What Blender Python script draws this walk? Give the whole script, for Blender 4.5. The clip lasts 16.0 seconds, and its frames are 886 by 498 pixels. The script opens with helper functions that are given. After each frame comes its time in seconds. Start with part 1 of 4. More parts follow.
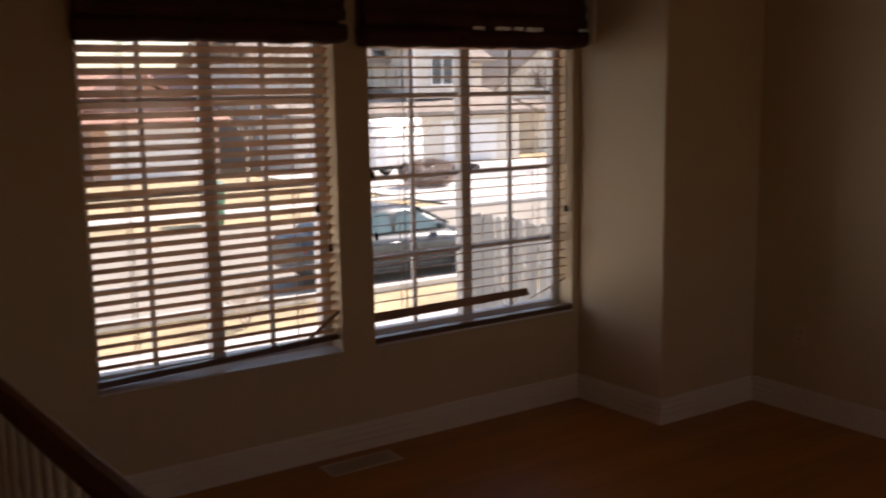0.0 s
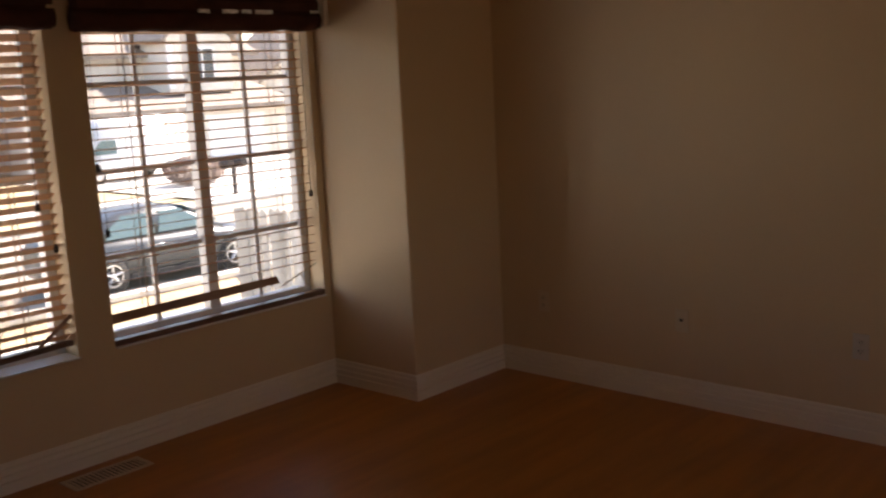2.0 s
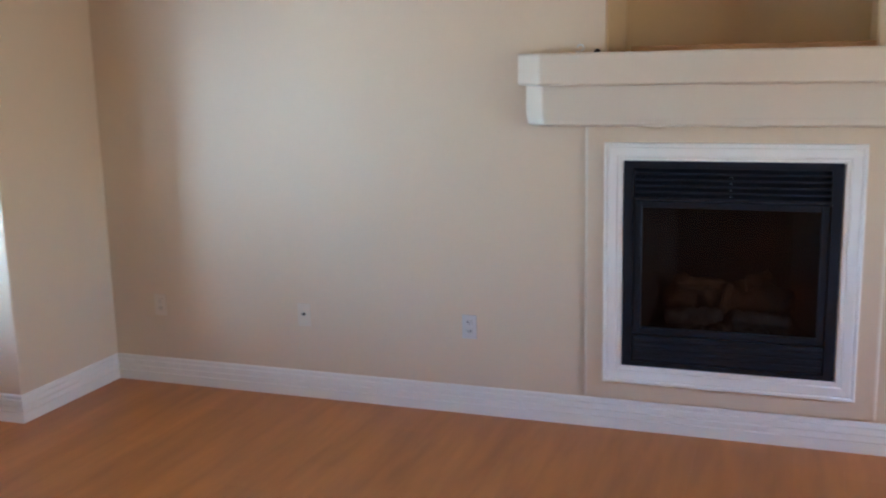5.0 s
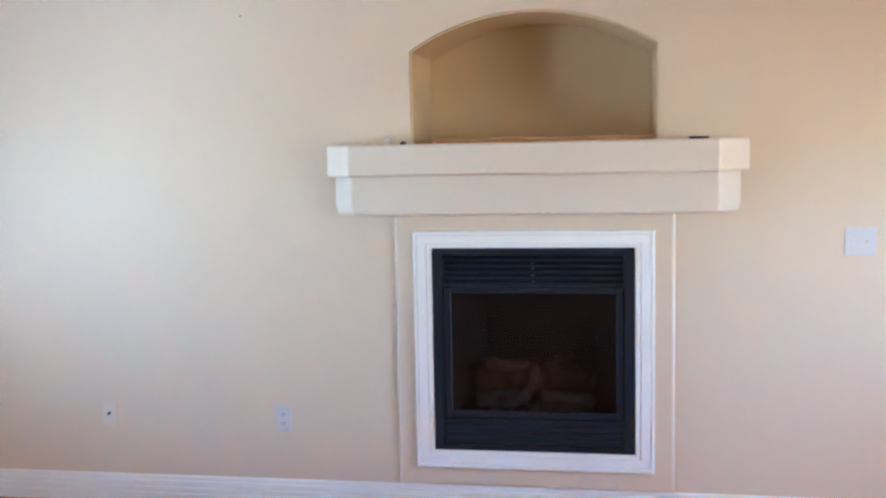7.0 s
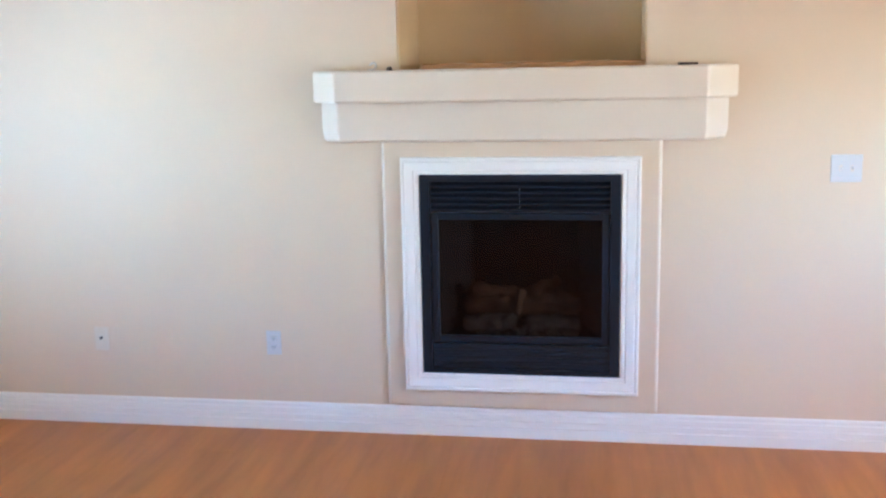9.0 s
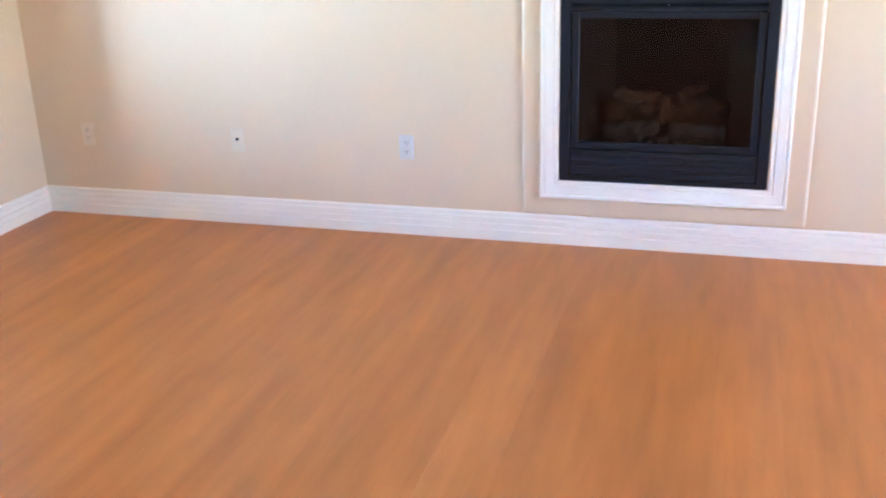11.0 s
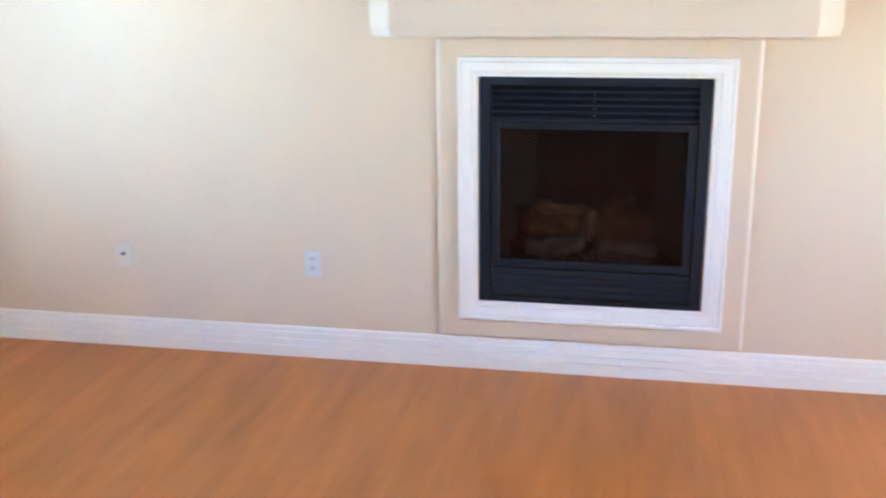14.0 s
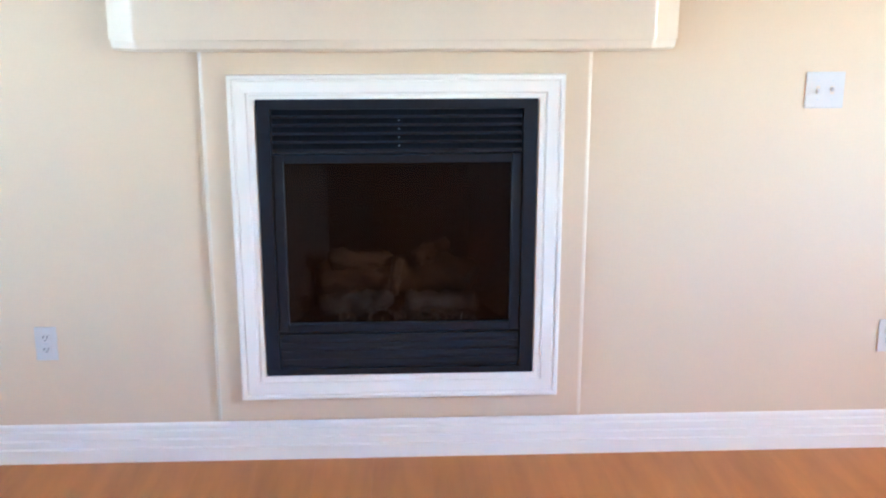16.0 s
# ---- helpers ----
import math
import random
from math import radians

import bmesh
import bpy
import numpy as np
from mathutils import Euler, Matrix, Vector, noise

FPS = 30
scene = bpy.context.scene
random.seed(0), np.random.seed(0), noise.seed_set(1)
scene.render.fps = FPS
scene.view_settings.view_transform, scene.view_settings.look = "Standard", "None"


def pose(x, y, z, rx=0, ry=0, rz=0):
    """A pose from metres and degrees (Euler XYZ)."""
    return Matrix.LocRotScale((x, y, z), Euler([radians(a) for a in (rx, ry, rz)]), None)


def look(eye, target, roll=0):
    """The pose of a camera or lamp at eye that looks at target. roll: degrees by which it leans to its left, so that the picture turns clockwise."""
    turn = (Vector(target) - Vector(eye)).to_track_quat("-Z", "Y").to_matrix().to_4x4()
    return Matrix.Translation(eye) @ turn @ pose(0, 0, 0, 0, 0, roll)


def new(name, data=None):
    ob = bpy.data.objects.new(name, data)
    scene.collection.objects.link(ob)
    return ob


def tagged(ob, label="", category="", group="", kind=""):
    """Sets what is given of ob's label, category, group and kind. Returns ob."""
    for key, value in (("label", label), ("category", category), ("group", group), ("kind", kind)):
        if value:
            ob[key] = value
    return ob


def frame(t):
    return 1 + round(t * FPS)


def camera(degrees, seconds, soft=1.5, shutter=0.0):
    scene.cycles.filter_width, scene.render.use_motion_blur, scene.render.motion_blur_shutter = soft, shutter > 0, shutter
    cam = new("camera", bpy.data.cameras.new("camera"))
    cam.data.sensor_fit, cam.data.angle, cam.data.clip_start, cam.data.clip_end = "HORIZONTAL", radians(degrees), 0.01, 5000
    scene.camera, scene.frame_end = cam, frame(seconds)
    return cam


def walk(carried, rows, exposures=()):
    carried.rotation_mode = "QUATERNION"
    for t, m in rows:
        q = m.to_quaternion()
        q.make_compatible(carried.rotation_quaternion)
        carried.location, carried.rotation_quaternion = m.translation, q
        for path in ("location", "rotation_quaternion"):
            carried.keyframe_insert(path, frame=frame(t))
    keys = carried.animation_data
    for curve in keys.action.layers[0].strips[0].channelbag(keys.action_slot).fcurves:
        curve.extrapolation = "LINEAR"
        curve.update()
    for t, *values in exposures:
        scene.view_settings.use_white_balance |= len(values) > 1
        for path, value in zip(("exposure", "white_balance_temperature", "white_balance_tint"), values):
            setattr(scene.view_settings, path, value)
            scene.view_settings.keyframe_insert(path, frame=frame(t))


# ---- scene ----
cam = camera(47.9, 16.0, soft=2.1, shutter=0.5)
PATH = [
    (0, (-4.435, -0.311, 1.73), (-3.325, 1.323, 1.416), -1.0),
    (0.5, (-4.404, -0.335, 1.706), (-3.161, 1.205, 1.418), -1.2),
    (1, (-4.359, -0.348, 1.695), (-3.034, 1.119, 1.392), -1.5),
    (1.5, (-4.309, -0.408, 1.707), (-2.926, 1.003, 1.395), -2.0),
    (2, (-4.275, -0.383, 1.681), (-2.836, 0.962, 1.335), -2.9),
    (2.5, (-4.263, -0.367, 1.691), (-2.721, 0.853, 1.325), -2.4),
    (3, (-4.23, -0.379, 1.711), (-2.602, 0.722, 1.341), -1.6),
    (3.2, (-4.23, -0.379, 1.71), (-2.574, 0.678, 1.33), -1.7),
    (5.3, (-4.316, -0.26, 1.665), (-2.448, 0.339, 1.276), -1.6),
    (5.5, (-4.318, -0.28, 1.684), (-2.438, 0.273, 1.282), -1.9),
    (6, (-4.312, -0.314, 1.68), (-2.397, 0.124, 1.304), -1.5),
    (6.5, (-4.301, -0.373, 1.66), (-2.359, 0.013, 1.375), -1.2),
    (7, (-4.355, -0.327, 1.643), (-2.391, -0.001, 1.449), -1.1),
    (7.5, (-4.371, -0.345, 1.649), (-2.394, -0.065, 1.525), -0.7),
    (8, (-4.379, -0.321, 1.676), (-2.404, -0.08, 1.477), -0.9),
    (8.5, (-4.364, -0.33, 1.685), (-2.403, -0.072, 1.385), -0.8),
    (9, (-4.352, -0.35, 1.724), (-2.412, -0.04, 1.348), -1.2),
    (9.5, (-4.328, -0.358, 1.748), (-2.426, 0.012, 1.252), -0.8),
    (10, (-4.314, -0.301, 1.741), (-2.469, 0.117, 1.092), -0.8),
    (10.2, (-4.291, -0.283, 1.68), (-2.459, 0.165, 1.014), -1.2),
    (12.3, (-4.276, -0.296, 1.501), (-2.484, 0.358, 0.901), -2.4),
    (12.5, (-4.26, -0.286, 1.498), (-2.444, 0.346, 0.948), -2.2),
    (13, (-4.115, -0.297, 1.589), (-2.253, 0.257, 1.114), -1.0),
    (13.5, (-3.991, -0.342, 1.641), (-2.129, 0.216, 1.172), -0.4),
    (14, (-3.873, -0.167, 1.631), (-1.985, 0.205, 1.085), -0.6),
    (14.5, (-3.724, -0.109, 1.628), (-1.798, 0.048, 1.109), -1.3),
    (15, (-3.57, -0.186, 1.659), (-1.65, -0.114, 1.101), -1.2),
    (15.5, (-3.366, -0.023, 1.573), (-1.432, -0.046, 1.062), 0.2),
    (16, (-3.155, 0.0, 1.532), (-1.219, -0.088, 1.039), -0.0),
]
EXPOSURES = [(0, 1.1, 7400, 26), (1.5, 1.47, 7500, 24), (2.5, 2.37, 7800, 25), (3.2, 3.24, 7000, 17), (5.3, 4.7, 4230, 4), (6.5, 4.8, 4160, 3), (7.0, 5.27, 4100, 3), (7.5, 5.43, 4060, 2), (9, 5.47, 4110, 2), (9.5, 5.49, 4240, 3), (10.0, 5.68, 4280, 3), (12.5, 5.92, 4400, 1), (13.0, 5.9, 4330, 1), (13.5, 5.74, 4290, 1), (14.5, 5.68, 4230, 0), (16, 5.7, 4210, -1)]
walk(cam, [(t, look(eye, target, roll)) for t, eye, target, roll in PATH], EXPOSURES)

# ---- light ----
world = bpy.data.worlds.new("sky")
scene.world = world
world.use_nodes = True
wn = world.node_tree.nodes
sky = wn.new("ShaderNodeTexSky")
sky.sky_type, sky.sun_disc = "NISHITA", False
SUN_EL, SUN_AZ = radians(44), radians(93)
sky.sun_elevation, sky.sun_rotation = SUN_EL, SUN_AZ
wn["Background"].inputs[1].default_value = 0.15
world.node_tree.links.new(sky.outputs[0], wn["Background"].inputs[0])

sun = new("sun", bpy.data.lights.new("sun", "SUN"))
sun.data.energy, sun.data.angle, sun.data.color = 5.0, radians(0.5), (1.0, 0.98, 0.95)
sun_from = Vector((math.sin(SUN_AZ) * math.cos(SUN_EL), math.cos(SUN_AZ) * math.cos(SUN_EL), math.sin(SUN_EL)))
sun.matrix_world = look(sun_from * 30, (0, 0, 0))


def window_lamp(name, m, w, h, watts, colour):
    """Daylight that comes in by an opening behind or beside the walk."""
    lamp = new(name, bpy.data.lights.new(name, "AREA"))
    lamp.data.shape, lamp.data.size, lamp.data.size_y = "RECTANGLE", w, h
    lamp.data.energy, lamp.data.color = watts, colour
    lamp.matrix_world = m
    return lamp


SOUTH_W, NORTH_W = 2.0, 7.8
window_lamp("daylight_south", look((-2.2, -3.72, 1.45), (-2.2, 0, 1.3)), 1.35, 0.85, SOUTH_W, (1.0, 0.66, 0.36))
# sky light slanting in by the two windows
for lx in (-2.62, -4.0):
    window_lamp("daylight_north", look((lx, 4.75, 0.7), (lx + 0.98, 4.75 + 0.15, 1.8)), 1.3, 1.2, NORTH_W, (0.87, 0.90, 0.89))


# ---- materials ----
def material(name, colour, rough=0.6, metal=0.0, vary=0.08, scale=3.0, fine=60.0, bump=0.1, spec=0.5, stretch=(1, 1, 1), rand=0.0, trans=0.0, flow=False):
    """A painted or natural surface with two scales of variation and a fine relief."""
    mat = bpy.data.materials.new(name)
    mat.use_nodes = True
    nt = mat.node_tree
    n, li = nt.nodes, nt.links
    b = n["Principled BSDF"]
    b.inputs["Roughness"].default_value, b.inputs["Metallic"].default_value = rough, metal
    b.inputs["Specular IOR Level"].default_value = spec
    co = n.new("ShaderNodeTexCoord")
    mp = n.new("ShaderNodeMapping")
    mp.inputs["Scale"].default_value = stretch
    if flow:
        li.new(n.new("ShaderNodeNewGeometry").outputs["Position"], mp.inputs[0])
    else:
        li.new(co.outputs["Object"], mp.inputs[0])
    big, small = n.new("ShaderNodeTexNoise"), n.new("ShaderNodeTexNoise")
    big.inputs["Scale"].default_value, small.inputs["Scale"].default_value = scale, fine
    big.inputs["Detail"].default_value, small.inputs["Detail"].default_value = 4, 3
    if rand and not flow:
        seed = n.new("ShaderNodeObjectInfo")
        times = n.new("ShaderNodeMath")
        times.operation = "MULTIPLY"
        times.inputs[1].default_value = 173.0
        li.new(seed.outputs["Random"], times.inputs[0])
        li.new(times.outputs[0], mp.inputs["Location"])
    for t in (big, small):
        li.new(mp.outputs[0], t.inputs["Vector"])
    mix = n.new("ShaderNodeMix")
    mix.data_type = "FLOAT"
    mix.inputs[0].default_value = 0.4
    li.new(big.outputs[0], mix.inputs[2])
    li.new(small.outputs[0], mix.inputs[3])
    last = mix.outputs[0]
    if rand:
        info, add = n.new("ShaderNodeObjectInfo"), n.new("ShaderNodeMath")
        add.operation = "MULTIPLY_ADD"
        add.inputs[1].default_value = rand
        li.new(info.outputs["Random"], add.inputs[0])
        li.new(last, add.inputs[2])
        last = add.outputs[0]
    ramp = n.new("ShaderNodeValToRGB")
    lo, hi = [max(0, c * (1 - 2.2 * vary)) for c in colour], [min(1, c * (1 + 2.2 * vary)) for c in colour]
    ramp.color_ramp.elements[0].position, ramp.color_ramp.elements[1].position = 0.2, 0.8 + rand
    ramp.color_ramp.elements[0].color, ramp.color_ramp.elements[1].color = (*lo, 1), (*hi, 1)
    li.new(last, ramp.inputs[0])
    li.new(ramp.outputs[0], b.inputs["Base Color"])
    if bump:
        bp = n.new("ShaderNodeBump")
        bp.inputs["Strength"].default_value, bp.inputs["Distance"].default_value = bump, 0.004
        li.new(small.outputs[0], bp.inputs["Height"])
        li.new(bp.outputs[0], b.inputs["Normal"])
    if trans:
        tl, ms = n.new("ShaderNodeBsdfTranslucent"), n.new("ShaderNodeMixShader")
        li.new(ramp.outputs[0], tl.inputs[0])
        ms.inputs[0].default_value = trans
        li.new(b.outputs[0], ms.inputs[1])
        li.new(tl.outputs[0], ms.inputs[2])
        li.new(ms.outputs[0], n["Material Output"].inputs[0])
    return mat


def pane_material(name, tint=(1, 1, 1), gloss=0.6, rough=0.02):
    mat = bpy.data.materials.new(name)
    mat.use_nodes = True
    nt = mat.node_tree
    n, li = nt.nodes, nt.links
    n.remove(n["Principled BSDF"])
    clear, shine, mix, fr, mul = (n.new("ShaderNode" + k) for k in ("BsdfTransparent", "BsdfGlossy", "MixShader", "Fresnel", "Math"))
    clear.inputs[0].default_value = (*tint, 1)
    shine.inputs["Roughness"].default_value = rough
    fr.inputs[0].default_value = 1.45
    mul.operation = "MULTIPLY"
    mul.inputs[1].default_value = gloss
    li.new(fr.outputs[0], mul.inputs[0])
    li.new(mul.outputs[0], mix.inputs[0])
    li.new(clear.outputs[0], mix.inputs[1])
    li.new(shine.outputs[0], mix.inputs[2])
    li.new(mix.outputs[0], n["Material Output"].inputs[0])
    return mat


M_WALL = material("wall_paint", (0.72, 0.575, 0.385), 0.55, vary=0.02, scale=1.2, fine=140, bump=0.03, spec=0.35)
M_MANTEL = material("mantel_paint", (0.75, 0.64, 0.48), 0.3, vary=0.02, scale=1.2, fine=140, bump=0.02, spec=0.6)
M_CEIL = material("ceiling_paint", (0.84, 0.80, 0.73), 0.8, vary=0.02, fine=120, bump=0.3)
M_TRIM = material("trim_paint", (0.87, 0.82, 0.73), 0.45, spec=0.4, vary=0.008, scale=1.5, fine=20, bump=0.0)
M_SILL = material("sill_enamel", (0.84, 0.85, 0.87), 0.2, spec=1.0, vary=0.03, scale=6, fine=40, bump=0.02)
M_PLATE = material("plate_plastic", (0.67, 0.64, 0.60), 0.4, vary=0.01, bump=0.0)
M_DARK = material("dark_slot", (0.02, 0.02, 0.02), 0.6, vary=0.05, bump=0.0)
M_BLACK = material("black_metal", (0.0085, 0.0115, 0.018), 0.42, spec=0.32, vary=0.12, fine=200, bump=0.03)
M_SOOT = material("firebox_lining", (0.066, 0.056, 0.057), 0.9, vary=0.2, scale=8, fine=30, bump=0.08)
M_LOG = material("ceramic_log", (0.27, 0.145, 0.075), 0.9, vary=0.45, scale=18, fine=60, bump=0.9)
M_EMBER = material("grey_embers", (0.22, 0.19, 0.165), 0.95, vary=0.45, scale=38, fine=110, bump=0.9)
M_PLANK = material("laminate", (0.46, 0.182, 0.040), 0.34, spec=0.3, vary=0.16, scale=0.8, fine=2.4, bump=0.004, stretch=(1.0, 8, 1), rand=0.07, flow=True)
M_GAP = material("plank_gap", (0.40, 0.155, 0.038), 0.7, vary=0.1, bump=0.0)
M_NICHE_ORANGE = material("niche_orange", (0.52, 0.29, 0.11), 0.5, vary=0.2, stretch=(1, 0.2, 1))
M_SLAT = material("blind_slat", (0.62, 0.39, 0.24), 0.4, vary=0.06, fine=30, bump=0.05, stretch=(0.3, 1, 1), trans=0.38)
M_NICHE = material("niche_paint", (0.70, 0.53, 0.28), 0.6, vary=0.05, scale=2.2, fine=140, bump=0.06, spec=0.3)
M_ALMOND = material("almond_plastic", (0.74, 0.63, 0.48), 0.4, vary=0.02, bump=0.0)
M_JACK = material("jack_plate", (0.71, 0.61, 0.46), 0.4, vary=0.02, bump=0.0)
M_NAIL = material("nail_head", (0.34, 0.28, 0.21), 0.5, vary=0.05, bump=0.0)
M_CHINK_DIM = material("chink_dimmer", (0.60, 0.54, 0.48), 0.9, vary=0.3, scale=30, fine=300, bump=0.2, stretch=(1, 1, 4), trans=0.75)
M_FLIP = material("darker_slat", (0.38, 0.25, 0.19), 0.45, vary=0.15, stretch=(0.3, 1, 1))
M_CORD = material("blind_cord", (0.55, 0.48, 0.40), 0.8, vary=0.05, bump=0.0)
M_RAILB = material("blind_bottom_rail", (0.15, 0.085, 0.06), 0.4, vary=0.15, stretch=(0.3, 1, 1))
M_TASSEL = material("tassel", (0.03, 0.02, 0.018), 0.6, vary=0.1, bump=0.0)
M_SHADE = material("shade_fabric", (0.095, 0.036, 0.03), 0.9, vary=0.25, scale=9, fine=220, bump=0.5, trans=0.12)
# white vinyl with grey put into its colour, to darken the backlit bars
M_VINYL = material("window_vinyl", (0.60, 0.60, 0.61), 0.4, vary=0.02, bump=0.02)
M_GLASS = pane_material("window_glass", (0.95, 0.97, 0.96))
M_FIREGLASS = pane_material("fire_glass", (0.42, 0.41, 0.42), 0.8, 0.22)
M_OAK = material("stained_oak", (0.20, 0.08, 0.035), 0.55, spec=0.2, vary=0.25, stretch=(8, 0.6, 8), bump=0.06)
M_BALUSTER = material("baluster_paint", (0.55, 0.47, 0.38), 0.45, vary=0.05)
M_VENT = material("vent_metal", (0.62, 0.50, 0.38), 0.45, metal=0.2, vary=0.1)
M_GRASS = material("dry_grass", (0.40, 0.31, 0.18), 0.95, vary=0.25, scale=0.6, fine=9, bump=0.8)
M_CONC = material("concrete", (0.52, 0.49, 0.45), 0.85, vary=0.1, scale=0.8, fine=20, bump=0.3)
M_ROAD = material("asphalt", (0.29, 0.255, 0.21), 0.9, vary=0.12, scale=0.7, fine=30, bump=0.4)
M_FENCE = material("weathered_picket", (0.46, 0.44, 0.42), 0.85, vary=0.18, scale=4, fine=30, stretch=(3, 3, 0.4), rand=0.3, bump=0.4)
M_STUCCO = material("beige_siding", (0.66, 0.62, 0.56), 0.9, vary=0.06, bump=0.3)
M_PINK = material("tan_siding", (0.50, 0.34, 0.26), 0.9, vary=0.08, bump=0.3)
M_ROOF = material("roof_shingle", (0.25, 0.21, 0.18), 0.95, vary=0.2, scale=2, fine=12, bump=0.6)
M_GARAGE = material("garage_white", (0.78, 0.78, 0.78), 0.6, vary=0.03)
M_HOUSEGLASS = material("far_window_glass", (0.06, 0.08, 0.10), 0.08, vary=0.1, bump=0.0)
M_CARPAINT = material("car_paint", (0.075, 0.083, 0.088), 0.28, metal=0.45, vary=0.03, bump=0.0)
M_CARGLASS = material("car_glass", (0.10, 0.16, 0.17), 0.05, vary=0.05, bump=0.0)
M_TYRE = material("tyre_rubber", (0.025, 0.025, 0.025), 0.85, vary=0.1)
M_RIM = material("alloy_rim", (0.62, 0.62, 0.63), 0.28, metal=0.8, vary=0.03, bump=0.0)
M_LAMPGLASS = material("headlight_glass", (0.7, 0.7, 0.7), 0.1, vary=0.05, bump=0.0)
M_TAIL = material("tail_light", (0.16, 0.015, 0.015), 0.2, vary=0.05, bump=0.0)
M_BARK = material("bark", (0.17, 0.12, 0.09), 0.95, vary=0.25, scale=8, bump=0.6)
M_TWIG = material("dry_twig", (0.60, 0.52, 0.44), 0.95, vary=0.2, scale=8, bump=0.3)
M_PALEBARK = material("pale_bark", (0.34, 0.28, 0.23), 0.95, vary=0.2, scale=8, bump=0.4)
M_BUSH = material("brown_leaf", (0.29, 0.215, 0.18), 0.9, vary=0.2, scale=5, bump=0.3)
M_ROOF_RED = material("red_roof_shingle", (0.34, 0.19, 0.14), 0.95, vary=0.2, scale=2, fine=12, bump=0.6)
M_VAN = material("van_paint", (0.82, 0.82, 0.82), 0.3, vary=0.02, bump=0.0)
M_GREEN = material("green_plastic", (0.04, 0.12, 0.08), 0.5, vary=0.1)


# ---- mesh helpers ----
def box(bm, x0, x1, y0, y1, z0, z1, bevel=0.0, segments=2):
    """A box between two corners, with rounded edges."""
    m = Matrix.LocRotScale(((x0 + x1) / 2, (y0 + y1) / 2, (z0 + z1) / 2), None, (abs(x1 - x0), abs(y1 - y0), abs(z1 - z0)))
    made = bmesh.ops.create_cube(bm, size=1, matrix=m)["verts"]
    if bevel:
        edges = list({e for v in made for e in v.link_edges})
        bmesh.ops.bevel(bm, geom=edges, offset=bevel, segments=segments, affect="EDGES", profile=0.5)
    return bm


def prism(bm, points, a, b, axis="x"):
    """A polygon of pairs drawn out from a to b along an axis. Pairs are (y, z), (x, z) or (x, y)."""
    put = {"x": lambda p, d: (d, p[0], p[1]), "y": lambda p, d: (p[0], d, p[1]), "z": lambda p, d: (p[0], p[1], d)}[axis]
    lower, upper = ([bm.verts.new(put(p, d)) for p in points] for d in (a, b))
    n = len(points)
    bm.faces.new(lower), bm.faces.new(upper[::-1])
    for i in range(n):
        bm.faces.new((lower[i], upper[i], upper[(i + 1) % n], lower[(i + 1) % n]))
    bmesh.ops.recalc_face_normals(bm, faces=bm.faces)
    return bm


def tube(bm, a, b, ra, rb=None, sides=8):
    """A round bar from a to b."""
    a, b = Vector(a), Vector(b)
    rb = ra if rb is None else rb
    turn = (b - a).to_track_quat("Z", "Y")
    rings = []
    for p, r in ((a, ra), (b, rb)):
        rings.append([bm.verts.new(p + turn @ Vector((r * math.cos(i * math.tau / sides), r * math.sin(i * math.tau / sides), 0))) for i in range(sides)])
    for i in range(sides):
        j = (i + 1) % sides
        bm.faces.new((rings[0][i], rings[0][j], rings[1][j], rings[1][i]))
    bm.faces.new(rings[0][::-1]), bm.faces.new(rings[1])
    return bm


def turned(bm, profile, m=None, sides=12):
    """A shape of revolution round z from (radius, z) pairs, moved by m."""
    m = m or Matrix()
    rings = [[bm.verts.new(m @ Vector((r * math.cos(i * math.tau / sides), r * math.sin(i * math.tau / sides), z))) for i in range(sides)] for r, z in profile]
    for a, b in zip(rings, rings[1:]):
        for i in range(sides):
            j = (i + 1) % sides
            bm.faces.new((a[i], a[j], b[j], b[i]))
    bm.faces.new(rings[0][::-1]), bm.faces.new(rings[-1])
    return bm


def swept(bm, profile, path):
    """A closed profile of (out, z) carried along points of the plan; out is to the right of the way."""
    pts = [Vector(p) for p in path]
    rings = []
    for i, p in enumerate(pts):
        if i == 0:
            ways = [(pts[1] - pts[0]).normalized()]
        elif i == len(pts) - 1:
            ways = [(pts[-1] - pts[-2]).normalized()]
        else:
            ways = [(p - pts[i - 1]).normalized(), (pts[i + 1] - p).normalized()]
        rights = [Vector((w.y, -w.x)) for w in ways]
        out = sum(rights, Vector((0, 0))).normalized()
        out /= max(0.3, out.dot(rights[0]))
        rings.append([bm.verts.new((p.x + out.x * o, p.y + out.y * o, z)) for o, z in profile])
    n = len(profile)
    for a, b in zip(rings, rings[1:]):
        for i in range(n):
            bm.faces.new((a[i], a[(i + 1) % n], b[(i + 1) % n], b[i]))
    bm.faces.new(rings[0]), bm.faces.new(rings[-1][::-1])
    bmesh.ops.recalc_face_normals(bm, faces=bm.faces)
    return bm


def mesh_object(name, bm, material_, smooth=False):
    data = bpy.data.meshes.new(name)
    bm.to_mesh(data)
    bm.free()
    data.materials.append(material_)
    if smooth:
        for p in data.polygons:
            p.use_smooth = True
    return new(name, data)


def part(name, bm, material_, parent, label="", smooth=False):
    ob = mesh_object(name, bm, material_, smooth)
    ob.parent = parent
    return tagged(ob, label)


def structure(name, bm, material_, label, category, smooth=False):
    return tagged(mesh_object(name, bm, material_, smooth), label, category, kind="structure")


def thing(name, m, label, category, group=""):
    ob = new(name)
    ob.matrix_world = m
    ob.empty_display_size = 0.1
    return tagged(ob, label, category, group)


def nb():
    return bmesh.new()


